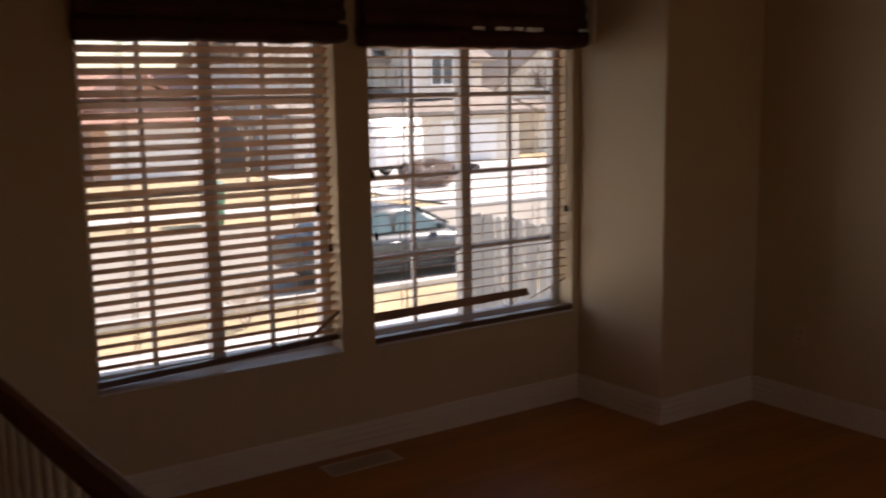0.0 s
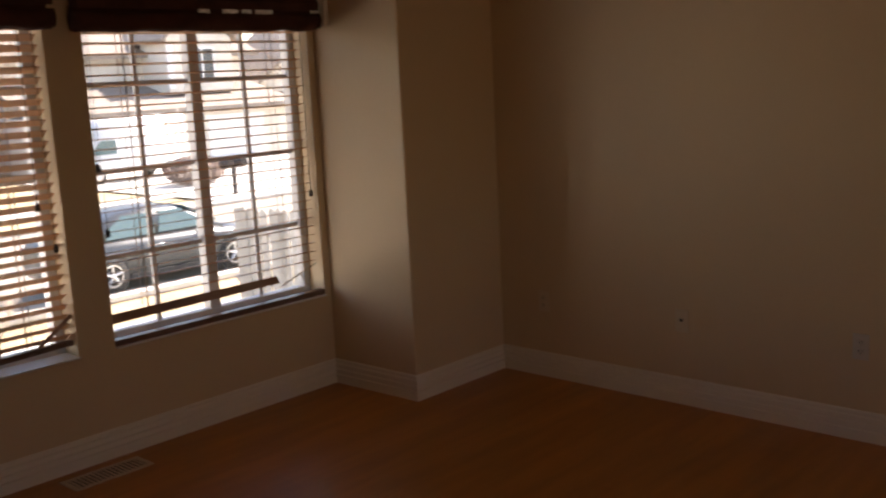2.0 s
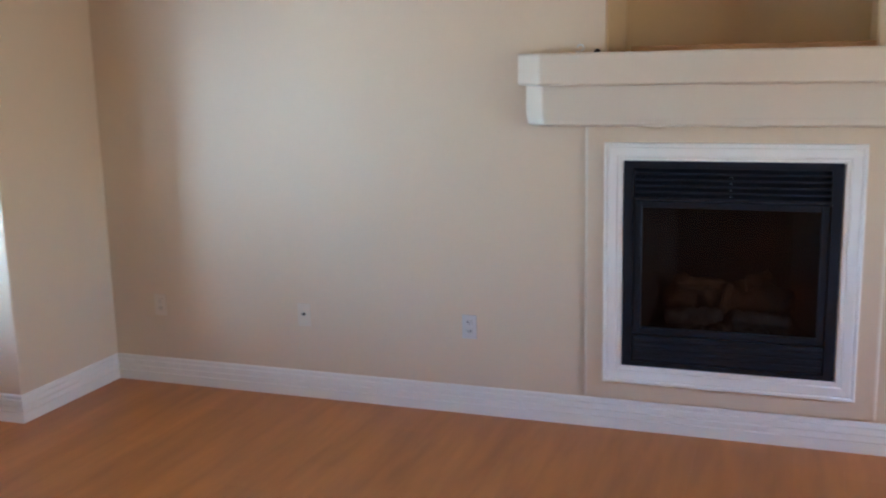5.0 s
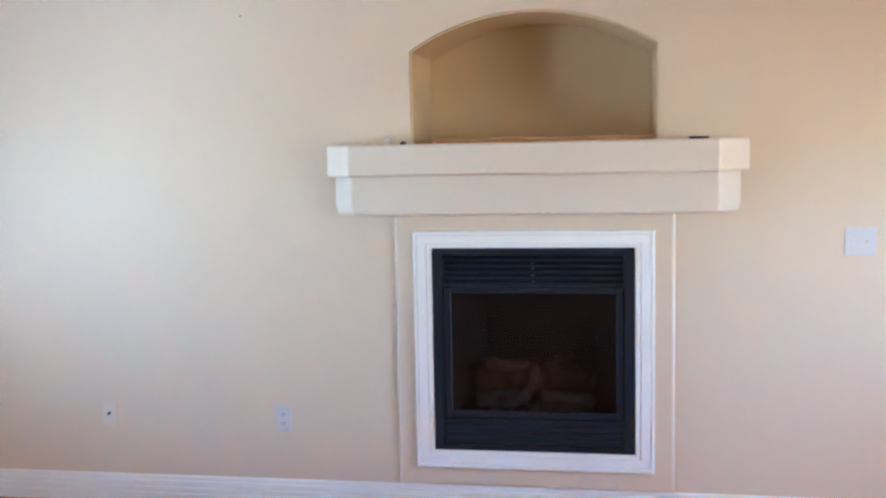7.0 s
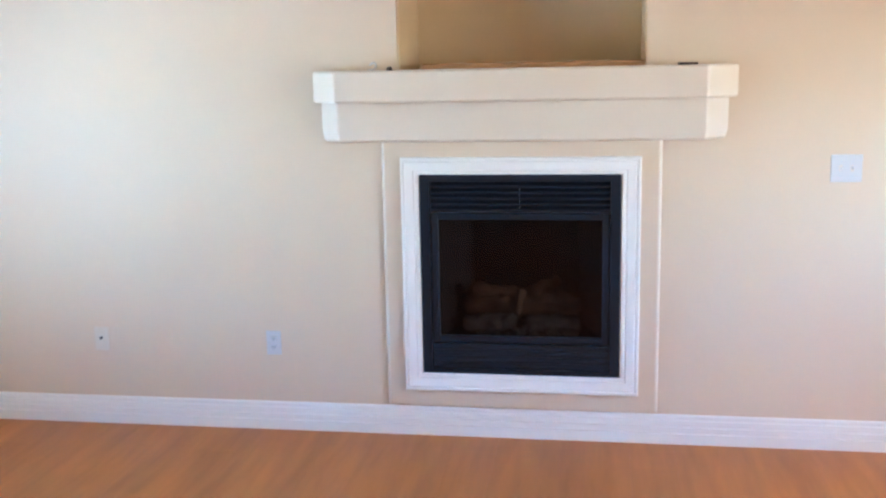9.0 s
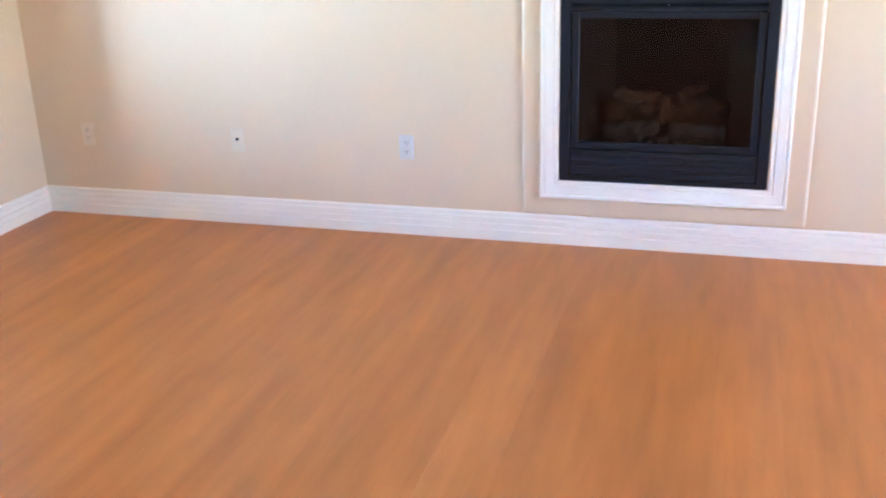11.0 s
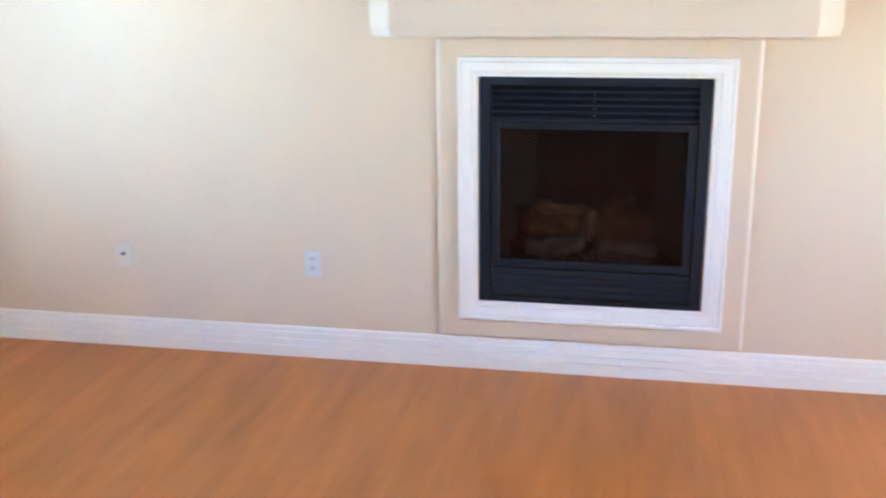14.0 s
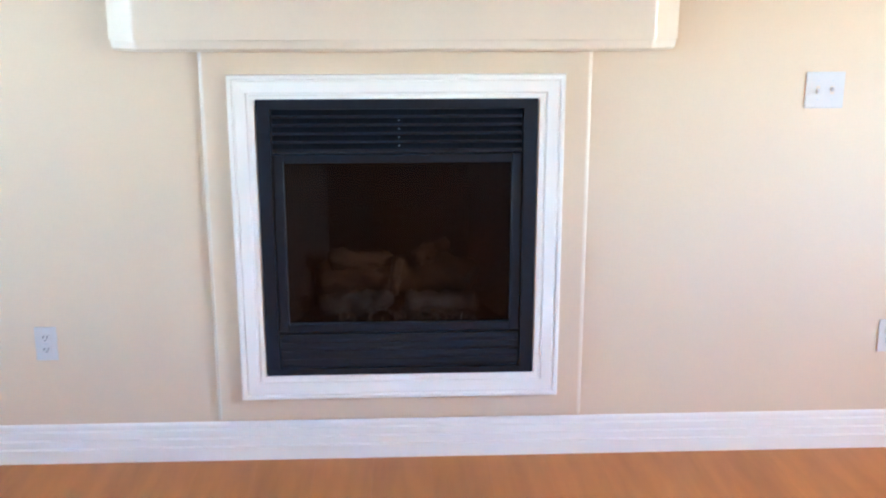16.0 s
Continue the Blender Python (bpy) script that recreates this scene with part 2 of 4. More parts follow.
# ---- the plan ----
X_W, Y_S, Y_N, H = -6.6, -3.6, 3.79, 2.75      # west, south, north walls, ceiling
COL_X, COL_FX, COL_Y = -0.738, -0.722, 3.172     # corner column, a little out of square
SILL, HEAD = 0.505, 2.11
WINDOWS = ((-3.385, -2.235), (-2.055, -0.785))
WELL = (-5.1, -3.97, 1.15, Y_N)                 # stairwell x0 x1 y0 y1
WALL_T = 0.2

# window wall with two openings
bm = nb()
xs = [X_W - WALL_T, WINDOWS[0][0], WINDOWS[0][1], WINDOWS[1][0], WINDOWS[1][1], 0.2]
for i in range(5):
    if i % 2 == 0:
        box(bm, xs[i], xs[i + 1], Y_N, Y_N + WALL_T, -2.4, H)
    else:
        box(bm, xs[i], xs[i + 1], Y_N, Y_N + WALL_T, -2.4, SILL)
        box(bm, xs[i], xs[i + 1], Y_N, Y_N + WALL_T, HEAD, H)
structure("wall_north", bm, M_WALL, "beige painted wall with two window openings", "wall")

# corner column
bm = prism(nb(), [(COL_X, Y_N), (COL_FX, COL_Y), (0, COL_Y), (0, Y_N)], 0, H, "z")
bmesh.ops.bevel(bm, geom=[e for e in bm.edges if all(abs(v.co.y - COL_Y) < 1e-4 and v.co.x < -0.1 for v in e.verts)], offset=0.008, segments=3, affect="EDGES", profile=0.5)
structure("column", bm, M_WALL, "beige boxed-out corner column beside the window", "column")

# fireplace wall: firebox opening and arched niche
N_L, N_R, SPRING, APEX, N_SILL, N_D = 0.53, -0.54, 2.085, 2.243, 1.62, 0.5
FB_Y, FB_B, FB_T = 0.40, 0.34, 1.18
bm = nb()
box(bm, 0, WALL_T, N_L, Y_N + WALL_T, -2.4, H)
box(bm, 0, WALL_T, Y_S - WALL_T, N_R, -2.4, H)
box(bm, 0, WALL_T, N_R, N_L, -2.4, FB_B)
box(bm, 0, WALL_T, FB_Y, N_L, FB_B, FB_T)
box(bm, 0, WALL_T, N_R, -FB_Y, FB_B, FB_T)
box(bm, 0, WALL_T, N_R, N_L, FB_T, N_SILL)
half, rise = (N_L - N_R) / 2, APEX - SPRING
radius = (half * half + rise * rise) / (2 * rise)
mid = (N_L + N_R) / 2
arch = [(mid + half * math.cos(math.pi * i / 28), 0) for i in range(29)]
arch = [(y, APEX - radius + math.sqrt(radius * radius - (y - mid) ** 2)) for y, _ in arch]
for (ya, za), (yb, zb) in zip(arch, arch[1:]):
    prism(bm, [(ya, za), (yb, zb), (yb, H), (ya, H)], 0, WALL_T + N_D)
# niche lining
box(bm, N_D + 0.02, N_D + 0.1, N_R - 0.1, N_L + 0.1, N_SILL - 0.1, H)
# chase behind the firebox
box(bm, 0.42, 0.46, -0.55, 0.55, 0.24, N_SILL - 0.1)
box(bm, WALL_T, 0.42, -0.55, 0.55, 0.24, 0.28)
for s in (-1, 1):
    box(bm, WALL_T, 0.42, s * 0.51, s * 0.55, 0.28, N_SILL - 0.1)
box(bm, WALL_T, N_D, N_L, N_L + 0.1, N_SILL - 0.1, H)
box(bm, WALL_T, N_D, N_R - 0.1, N_R, N_SILL - 0.1, H)
box(bm, WALL_T, N_D, N_R, N_L, N_SILL - 0.1, N_SILL)
structure("wall_east", bm, M_WALL, "beige painted wall with an arched niche over the fireplace", "wall")
structure("niche_back", box(nb(), N_D, N_D + 0.018, N_R + 0.001, N_L - 0.001, N_SILL + 0.001, H - 0.3), M_NICHE, "golden tan painted back of the niche", "niche wall")
bm = nb()
LIN = 0.006
box(bm, 0.03, N_D, N_L - LIN, N_L, N_SILL, SPRING + 0.002)
box(bm, 0.03, N_D, N_R, N_R + LIN, N_SILL, SPRING + 0.002)
for (ya, za), (yb, zb) in zip(arch, arch[1:]):
    prism(bm, [(ya, za - LIN), (yb, zb - LIN), (yb, zb + 0.001), (ya, za + 0.001)], 0.03, N_D)
structure("niche_lining", bm, M_NICHE, "golden tan painted sides and arch of the niche", "niche wall")
structure("bulkhead", box(nb(), -0.32, 0, Y_S, -1.285, 2.266, H, 0.01), M_WALL, "beige boxed bulkhead high on the wall", "bulkhead")

# south and west walls, each with the opening by which daylight comes in
bm = nb()
box(bm, X_W - WALL_T, -2.9, Y_S - WALL_T, Y_S, -2.4, H)
box(bm, -1.5, 0, Y_S - WALL_T, Y_S, -2.4, H)
box(bm, -2.9, -1.5, Y_S - WALL_T, Y_S, -2.4, 1.0)
box(bm, -2.9, -1.5, Y_S - WALL_T, Y_S, 1.9, H)
structure("wall_south", bm, M_WALL, "beige painted wall with a window opening", "wall")
structure("wall_west", box(nb(), X_W - WALL_T, X_W, Y_S, Y_N, -2.4, H), M_WALL, "plain beige painted wall", "wall")

structure("ceiling", box(nb(), X_W - 1.4, 1.2, Y_S - 1.8, Y_N + 0.5, H, H + 0.2), M_CEIL, "off-white painted ceiling", "ceiling")

# floor slab round the stairwell; the planks lie on it, last in the file
bm = nb()
box(bm, X_W, WELL[0], Y_S, Y_N, -0.25, -0.0012)
box(bm, WELL[1], 0, Y_S, Y_N, -0.25, -0.0012)
box(bm, WELL[0], WELL[1], Y_S, WELL[2], -0.25, -0.0012)
floor = structure("floor", bm, M_GAP, "orange-brown wood laminate plank floor", "floor")
bm = nb()
box(bm, WELL[0] - 0.1, WELL[0], WELL[2], WELL[3], -1.5, -0.25)
box(bm, WELL[1], WELL[1] + 0.1, WELL[2], WELL[3], -1.5, -0.25)
box(bm, WELL[0], WELL[1], WELL[2] - 0.1, WELL[2], -1.5, -0.25)
box(bm, WELL[0], WELL[1], WELL[2], WELL[3], -1.6, -1.5)
structure("stairwell_wall", bm, M_WALL, "beige painted walls closing the stairwell", "wall")

# baseboards: stepped white profile
BASE = [(0, 0), (0.018, 0), (0.018, 0.048), (0.009, 0.050), (0.009, 0.058), (0.016, 0.062), (0.016, 0.078), (0.008, 0.081), (0.008, 0.087), (0.014, 0.091), (0.013, 0.108), (0.005, 0.112), (0.005, 0.119), (0.011, 0.122), (0.010, 0.130), (0.004, 0.136), (0, 0.136)]
structure("baseboard", swept(nb(), BASE, [(0, Y_S), (0, COL_Y)][::-1]), M_TRIM, "white stepped baseboard under the fireplace wall", "baseboard")
structure("baseboard_column", swept(nb(), BASE, [(WELL[1] + 0.02, Y_N), (COL_X, Y_N), (COL_FX, COL_Y), (-0.016, COL_Y)]), M_TRIM, "white stepped baseboard under the windows and round the column", "baseboard")


# ---- windows ----
def window(name, x0, x1):
    """A white two-sash slider with a centre post and a grid of bars, and its panes."""
    y0, y1 = 3.905, 3.965
    mid_x = (x0 + x1) / 2
    fr = nb()
    for a in ((x0, x0 + 0.045, SILL, HEAD), (x1 - 0.045, x1, SILL, HEAD), (x0 + 0.045, x1 - 0.045, SILL, SILL + 0.05), (x0 + 0.045, x1 - 0.045, HEAD - 0.045, HEAD)):
        box(fr, a[0], a[1], y0, y1, a[2], a[3], 0.004, 1)
    win = structure(name, fr, M_VINYL, "white vinyl slider window with a grid", "window")
    part("centre_post", box(nb(), mid_x - 0.032, mid_x + 0.032, y0 - 0.006, y1 - 0.004, SILL + 0.05, HEAD - 0.045, 0.004, 1), M_VINYL, win)
    for s, (a, b) in enumerate(((x0 + 0.045, mid_x - 0.032), (mid_x + 0.032, x1 - 0.045))):
        c = (a + b) / 2
        part("muntin", box(nb(), c - 0.012, c + 0.012, 3.925, 3.945, SILL + 0.05, HEAD - 0.045, 0.003, 1), M_VINYL, win)
        for k in (1, 2, 3):
            z = SILL + (HEAD - SILL) * k / 4
            part("muntin", box(nb(), a, b, 3.9255, 3.9445, z - 0.012, z + 0.012, 0.003, 1), M_VINYL, win)
        pane = part("pane", box(nb(), a, b, 3.948, 3.952, SILL + 0.05, HEAD - 0.045), M_GLASS, win)
        pane.visible_shadow = False
    part("window_sill", box(nb(), x0 + 0.002, x1 - 0.002, 3.768, 3.904, SILL + 0.0005, SILL + 0.010, 0.003, 2), M_SILL, win, "glossy white sill")
    return win


window("window_1", *WINDOWS[0])
window("window_2", *WINDOWS[1])


# ---- blinds ----
def slat_mesh(name, length, width=0.050, crown=0.0025, thick=0.0024):
    """One curved wooden slat along x."""
    bm = nb()
    prof = [(-width / 2 + width * i / 6, crown * (1 - ((i - 3) / 3) ** 2)) for i in range(7)]
    ring = prof + [(y, z - thick) for y, z in prof[::-1]]
    prism(bm, ring, -length / 2, length / 2)
    data = bpy.data.meshes.new(name)
    bm.to_mesh(data)
    bm.free()
    data.materials.append(M_SLAT)
    return data


def blind(name, x0, x1, top, bottom, tilt, pitch, label, y=3.852):
    th = thing(name, pose((x0 + x1) / 2, y, bottom), label, "window blind", "blinds")
    w = x1 - x0
    data = slat_mesh("slat", w)
    n = int((top - bottom - 0.02) / pitch)
    rnd = random.Random(name)
    for i in range(n):
        ob = new("slat", data)
        ob.parent = th
        ob.matrix_basis = pose(0, 0, 0.02 + pitch * (i + 0.5), tilt + rnd.uniform(-2.2, 2.2), rnd.uniform(-0.12, 0.12), 0)
    part("headrail", box(nb(), -w / 2, w / 2, -0.028, 0.028, top - bottom, top - bottom + 0.04, 0.004, 1), M_SLAT, th)
    for f in (-0.34, 0.34):
        for dy in (-0.024, 0.024):
            part("ladder_cord", tube(nb(), (f * w, dy, 0.0), (f * w, dy, top - bottom), 0.0022, sides=5), M_CORD, th)
    part("lift_cord", tube(nb(), (-0.325 * w, 0, 0.0), (-0.325 * w, 0, top - bottom), 0.0015, sides=5), M_CORD, th)
    part("lift_cord", tube(nb(), (0.325 * w, 0, 0.0), (0.325 * w, 0, top - bottom), 0.0015, sides=5), M_CORD, th)
    return th


def cord_with_tassel(parent, x, y, z_top, z_bottom):
    part("pull_cord", tube(nb(), (x, y, z_top), (x, y, z_bottom), 0.0016, sides=5), M_TASSEL, parent)
    part("tassel", turned(nb(), [(0.003, 0.0), (0.010, -0.012), (0.012, -0.032), (0.009, -0.040)], Matrix.Translation((x, y, z_bottom)), 8), M_TASSEL, parent, "dark wooden cord tassel", smooth=True)


(ax0, ax1), (bx0, bx1) = WINDOWS
left_blind = blind("window_blind", ax0 + 0.008, ax1 - 0.004, 2.06, 0.56, -33, 0.0455, "cream wooden blind tilted half shut, hanging in the window")
lw = (ax1 - ax0 - 0.012) / 2
cord_with_tassel(left_blind, lw - 0.09, -0.035, 1.5, 0.66)
cord_with_tassel(left_blind, lw - 0.03, -0.035, 1.5, 0.47)
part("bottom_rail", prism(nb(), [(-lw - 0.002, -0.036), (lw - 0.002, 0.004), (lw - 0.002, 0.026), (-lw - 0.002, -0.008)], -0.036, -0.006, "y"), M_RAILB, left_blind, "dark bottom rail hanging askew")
part("broken_slat", prism(nb(), [(lw - 0.21, 0.0), (lw - 0.18, 0.0), (lw + 0.012, 0.135), (lw + 0.012, 0.15), (lw - 0.01, 0.142)], -0.036, -0.032, "y"), M_FLIP, left_blind, "loose slat end fallen aslant")

right_blind = blind("window_blind", bx0 + 0.008, bx1 - 0.012, 2.06, 0.66, -8, 0.0475, "cream wooden blind with its slats open and a broken bottom rail")
rw = (bx1 - bx0 - 0.02) / 2
cord_with_tassel(right_blind, -rw + 0.03, -0.035, 1.4, 0.40)
cord_with_tassel(right_blind, -rw + 0.016, -0.034, 1.4, 0.70)
cord_with_tassel(right_blind, rw - 0.012, -0.034, 1.4, 0.44)
part("flipped_slat", prism(nb(), [(-rw, 0.002), (rw - 0.29, 0.008), (rw - 0.27, -0.034), (-rw, -0.046)], -0.036, -0.031, "y"), M_FLIP, right_blind, "bottom slat flipped to face the room")
part("loose_cord", tube(nb(), (rw - 0.26, -0.03, -0.055), (rw - 0.01, -0.03, 0.03), 0.004, sides=6), M_CORD, right_blind)
part("loose_cord", tube(nb(), (rw - 0.12, -0.03, -0.01), (rw - 0.075, -0.03, -0.085), 0.004, sides=6), M_CORD, right_blind)
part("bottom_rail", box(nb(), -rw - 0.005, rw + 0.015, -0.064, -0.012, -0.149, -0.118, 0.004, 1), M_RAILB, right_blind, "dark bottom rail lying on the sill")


def roman_shade(name, x0, x1, bottom, label, chinks=()):
    """A dark fabric shade drawn up: gathered upper cloth over a thick lower roll."""
    th = thing(name, pose((x0 + x1) / 2, 3.72, bottom), label, "window shade", "shades")
    w = (x1 - x0) / 2
    rnd = random.Random(name)
    roll = nb()
    n = 36
    prof = [(-0.045, 0.012), (-0.055, 0.045), (-0.045, 0.08), (0.0, 0.085), (0.045, 0.08), (0.05, 0.04), (0.04, 0.008), (0.0, 0.0)]
    rings = []
    for i in range(n + 1):
        x = -w + 2 * w * i / n
        s = 0.003 * math.sin(i * 0.9) + rnd.uniform(-0.0025, 0.0025)
        rings.append([roll.verts.new((x, y * (1 + 3 * s), z + s)) for y, z in prof])
    for a, b in zip(rings, rings[1:]):
        for i in range(len(prof)):
            j = (i + 1) % len(prof)
            roll.faces.new((a[i], a[j], b[j], b[i]))
    roll.faces.new(rings[0][::-1]), roll.faces.new(rings[-1])
    bmesh.ops.recalc_face_normals(roll, faces=roll.faces)
    part("lower_roll", roll, M_SHADE, th, smooth=True)
    for k in range(4):
        fold = nb()
        z = 0.106 + 0.072 * k
        ring = [(-0.040 + 0.006 * k, z - 0.005), (-0.046 + 0.006 * k, z + 0.03), (-0.02, z + 0.068), (0.02, z + 0.068), (0.026, z)]
        prism(fold, ring, -w + 0.004, w - 0.004)
        part("fold", fold, M_SHADE, th)
    cloth = nb()
    box(cloth, -w, w, 0.028, 0.034, 0.03, 0.084)
    box(cloth, -w + 0.006, w - 0.006, 0.028, 0.034, 0.112, 0.39)
    mid_x = (x0 + x1) / 2
    ends = [-w] + [x - mid_x for pair in chinks for x in pair] + [w]
    for a, b in zip(ends[::2], ends[1::2]):
        box(cloth, a, b, 0.0282, 0.0338, 0.084, 0.112)
    part("backing_cloth", cloth, M_SHADE, th)
    # cloth strip added behind the chinks only to dim the daylight through them
    if chinks:
        part("lining", box(nb(), chinks[0][0] - mid_x - 0.02, chinks[-1][1] - mid_x + 0.02, 0.036, 0.0368, 0.08, 0.116), M_CHINK_DIM, th, "thin translucent strip added to dim the chinks")
    part("mounting_board", box(nb(), -w + 0.01, w - 0.01, -0.03, 0.07, 0.39, 0.41), M_TRIM, th)
    return th


roman_shade("roman_shade", -3.395, -2.222, 1.944, "dark brown fabric shade drawn up over the window")
roman_shade("roman_shade", -2.122, -0.782, 1.934, "dark brown fabric shade with chinks of daylight over the window", ((-1.475, -1.40), (-1.335, -1.237), (-1.218, -1.155), (-1.137, -1.025)))
tagged(mesh_object("shade_bracket", box(nb(), -0.758, -0.737, 3.66, 3.79, 1.955, 2.3, 0.003, 1), M_TRIM), "white bracket strip at the end of the shade, on the wall", "bracket")


# ---- fireplace ----
fp = thing("fireplace", pose(0, 0, 0.15), "built-in gas fireplace, black front with white trim in a beige surround", "fireplace")
Z0 = 0.15


def fpart(name, bm, mat, label="", parent=None, smooth=False):
    bmesh.ops.translate(bm, vec=(0, 0, -Z0), verts=bm.verts)
    return part(name, bm, mat, parent or fp, label, smooth)


# surround panel in four pieces round the opening, soft edges
PY, PZ0, PZ1 = 0.612, 0.150, 1.366
FY, FZ0, FZ1 = 0.44, 0.311, 1.220
NOSE = [(-0.020 + 0.014 * (1 - math.sin(k * math.pi / 12)), PY - 0.014 * (1 - math.cos(k * math.pi / 12))) for k in range(7)]
bm = nb()
for a in ((-PY + 0.014, PY - 0.014, PZ0, FZ0 - 0.005), (-PY + 0.014, PY - 0.014, FZ1 + 0.005, PZ1)):
    box(bm, -0.020, 0.0, *a)
for sd in (-1, 1):
    box(bm, -0.020, 0.0, sd * (FY + 0.005), sd * (PY - 0.014), FZ0 - 0.005, FZ1 + 0.005)
bmesh.ops.remove_doubles(bm, verts=bm.verts, dist=1e-5)
fpart("surround_panel", bm, M_WALL, "beige painted surround panel")
# rounded edges take the lighter mantel paint, which paints in their bright highlight
for sd in (-1, 1):
    bm = prism(nb(), [(0.0, sd * (PY - 0.0141))] + [(x, sd * y) for x, y in NOSE[::-1]] + [(0.0, sd * PY)], PZ0, PZ1, "z")
    fpart("rounded_edge", bm, M_MANTEL, "rounded edge of the surround, lighter glossy paint for its highlight")
# white moulded trim: four mitred members with a stepped profile
PROF = [(0.0, 0.0), (0.0, 0.020), (0.003, 0.024), (0.012, 0.024), (0.016, 0.018), (0.019, 0.018), (0.023, 0.021), (0.055, 0.018), (0.059, 0.012), (0.063, 0.012), (0.067, 0.014), (0.079, 0.013), (0.084, 0.009), (0.084, 0.0)]
TY, TZ0, TZ1 = 0.525, 0.228, 1.296
corners = [(-TY, TZ0), (TY, TZ0), (TY, TZ1), (-TY, TZ1)]
inner = [(1, 1), (-1, 1), (-1, -1), (1, -1)]
for k in range(4):
    bm = nb()
    rings = []
    for c in (k, (k + 1) % 4):
        rings.append([bm.verts.new((-0.020 - d, corners[c][0] + inner[c][0] * o, corners[c][1] + inner[c][1] * o)) for o, d in PROF])
    n = len(PROF)
    for i in range(n):
        bm.faces.new((rings[0][i], rings[0][(i + 1) % n], rings[1][(i + 1) % n], rings[1][i]))
    bm.faces.new(rings[0]), bm.faces.new(rings[1][::-1])
    bmesh.ops.recalc_face_normals(bm, faces=bm.faces)
    fpart("trim", bm, M_TRIM, "white moulded trim")
# black metal front
bm = nb()
GY, GZ0, GZ1 = 0.362, 0.487, 1.018
for a in ((-FY, -GY - 0.035, FZ0, FZ1), (GY + 0.035, FY, FZ0, FZ1), (-GY - 0.035, GY + 0.035, FZ1 - 0.03, FZ1), (-GY - 0.035, GY + 0.035, FZ0, FZ0 + 0.022)):
    box(bm, -0.036, -0.002, *a)
fpart("front_frame", bm, M_BLACK, "black metal front frame")
bm = nb()
for a in ((-GY - 0.035, -GY, GZ0 - 0.03, GZ1 + 0.03), (GY, GY + 0.035, GZ0 - 0.03, GZ1 + 0.03), (-GY, GY, GZ1, GZ1 + 0.03), (-GY, GY, GZ0 - 0.03, GZ0)):
    box(bm, -0.030, -0.004, *a, 0.004, 1)
fpart("door_frame", bm, M_BLACK, "black metal glass door frame")
# louvres above and below the glass
for k in range(5):
    z = GZ1 + 0.040 + k * 0.0265
    bm = prism(nb(), [(-0.034, z - 0.002), (-0.036, z + 0.006), (-0.012, z + 0.021), (-0.010, z + 0.016)], -GY - 0.030, GY + 0.030, "y")
    fpart("louvre", bm, M_BLACK)
for k in range(4):
    z = FZ0 + 0.026 + k * 0.029
    bm = prism(nb(), [(-0.031, z - 0.001), (-0.032, z + 0.012), (-0.029, z + 0.026), (-0.014, z + 0.026), (-0.014, z - 0.001)], -GY - 0.030, GY + 0.030, "y")
    fpart("louvre", bm, M_BLACK)
for k in range(4):
    bm = nb()
    tube(bm, (-0.037, -0.004, GZ1 + 0.056 + k * 0.0265), (-0.028, -0.004, GZ1 + 0.056 + k * 0.0265), 0.0022, sides=6)
    fpart("rivet", bm, M_RIM, "small bright rivet")
# louvre backing and firebox lining
fpart("backing_plate", box(nb(), -0.004, 0.0, -GY - 0.035, GY + 0.035, GZ1 + 0.03, FZ1 - 0.03), M_SOOT)
fpart("backing_plate", box(nb(), -0.004, 0.0, -GY - 0.035, GY + 0.035, FZ0 + 0.022, GZ0 - 0.03), M_SOOT)
bm = nb()
prism(bm, [(0.02, -GY - 0.03), (0.02, GY + 0.03), (0.03, GY + 0.03), (0.36, 0.26), (0.36, -0.26), (0.03, -GY - 0.03)], 1.03, 1.05, "z")
prism(bm, [(0.02, -GY - 0.03), (0.02, GY + 0.03), (0.36, 0.26), (0.36, -0.26)], 0.45, 0.47, "z")
for s in (-1, 1):
    prism(bm, [(0.0, s * (GY + 0.005)), (0.36, s * 0.25), (0.37, s * 0.26), (0.0, s * (GY + 0.02))], 0.47, 1.03, "z")
box(bm, 0.355, 0.365, -0.25, 0.25, 0.47, 1.03)
fpart("firebox", bm, M_SOOT, "soot-dark firebox lining")


def log(a, b, ra, rb, seed):
    """A knobbly ceramic log."""
    bm = nb()
    a, b = Vector(a), Vector(b)
    turn = (b - a).to_track_quat("Z", "Y")
    rings, n, sides = [], 16, 14
    for i in range(n + 1):
        f = i / n
        r = (ra + (rb - ra) * f) * (0.55 if i in (0, n) else 1)
        ring = []
        for j in range(sides):
            u = j * math.tau / sides
            at = Vector((math.cos(u) + seed * 7, math.sin(u), f * 3))
            k = 1 + 0.6 * noise.noise(at * 2) + 0.45 * noise.noise(at * 5)
            ring.append(bm.verts.new(a + (b - a) * f + turn @ Vector((r * k * math.cos(u), r * k * math.sin(u), 0))))
        rings.append(ring)
    for p, q in zip(rings, rings[1:]):
        for j in range(sides):
            bm.faces.new((p[j], p[(j + 1) % sides], q[(j + 1) % sides], q[j]))
    bm.faces.new(rings[0][::-1]), bm.faces.new(rings[-1])
    return bm


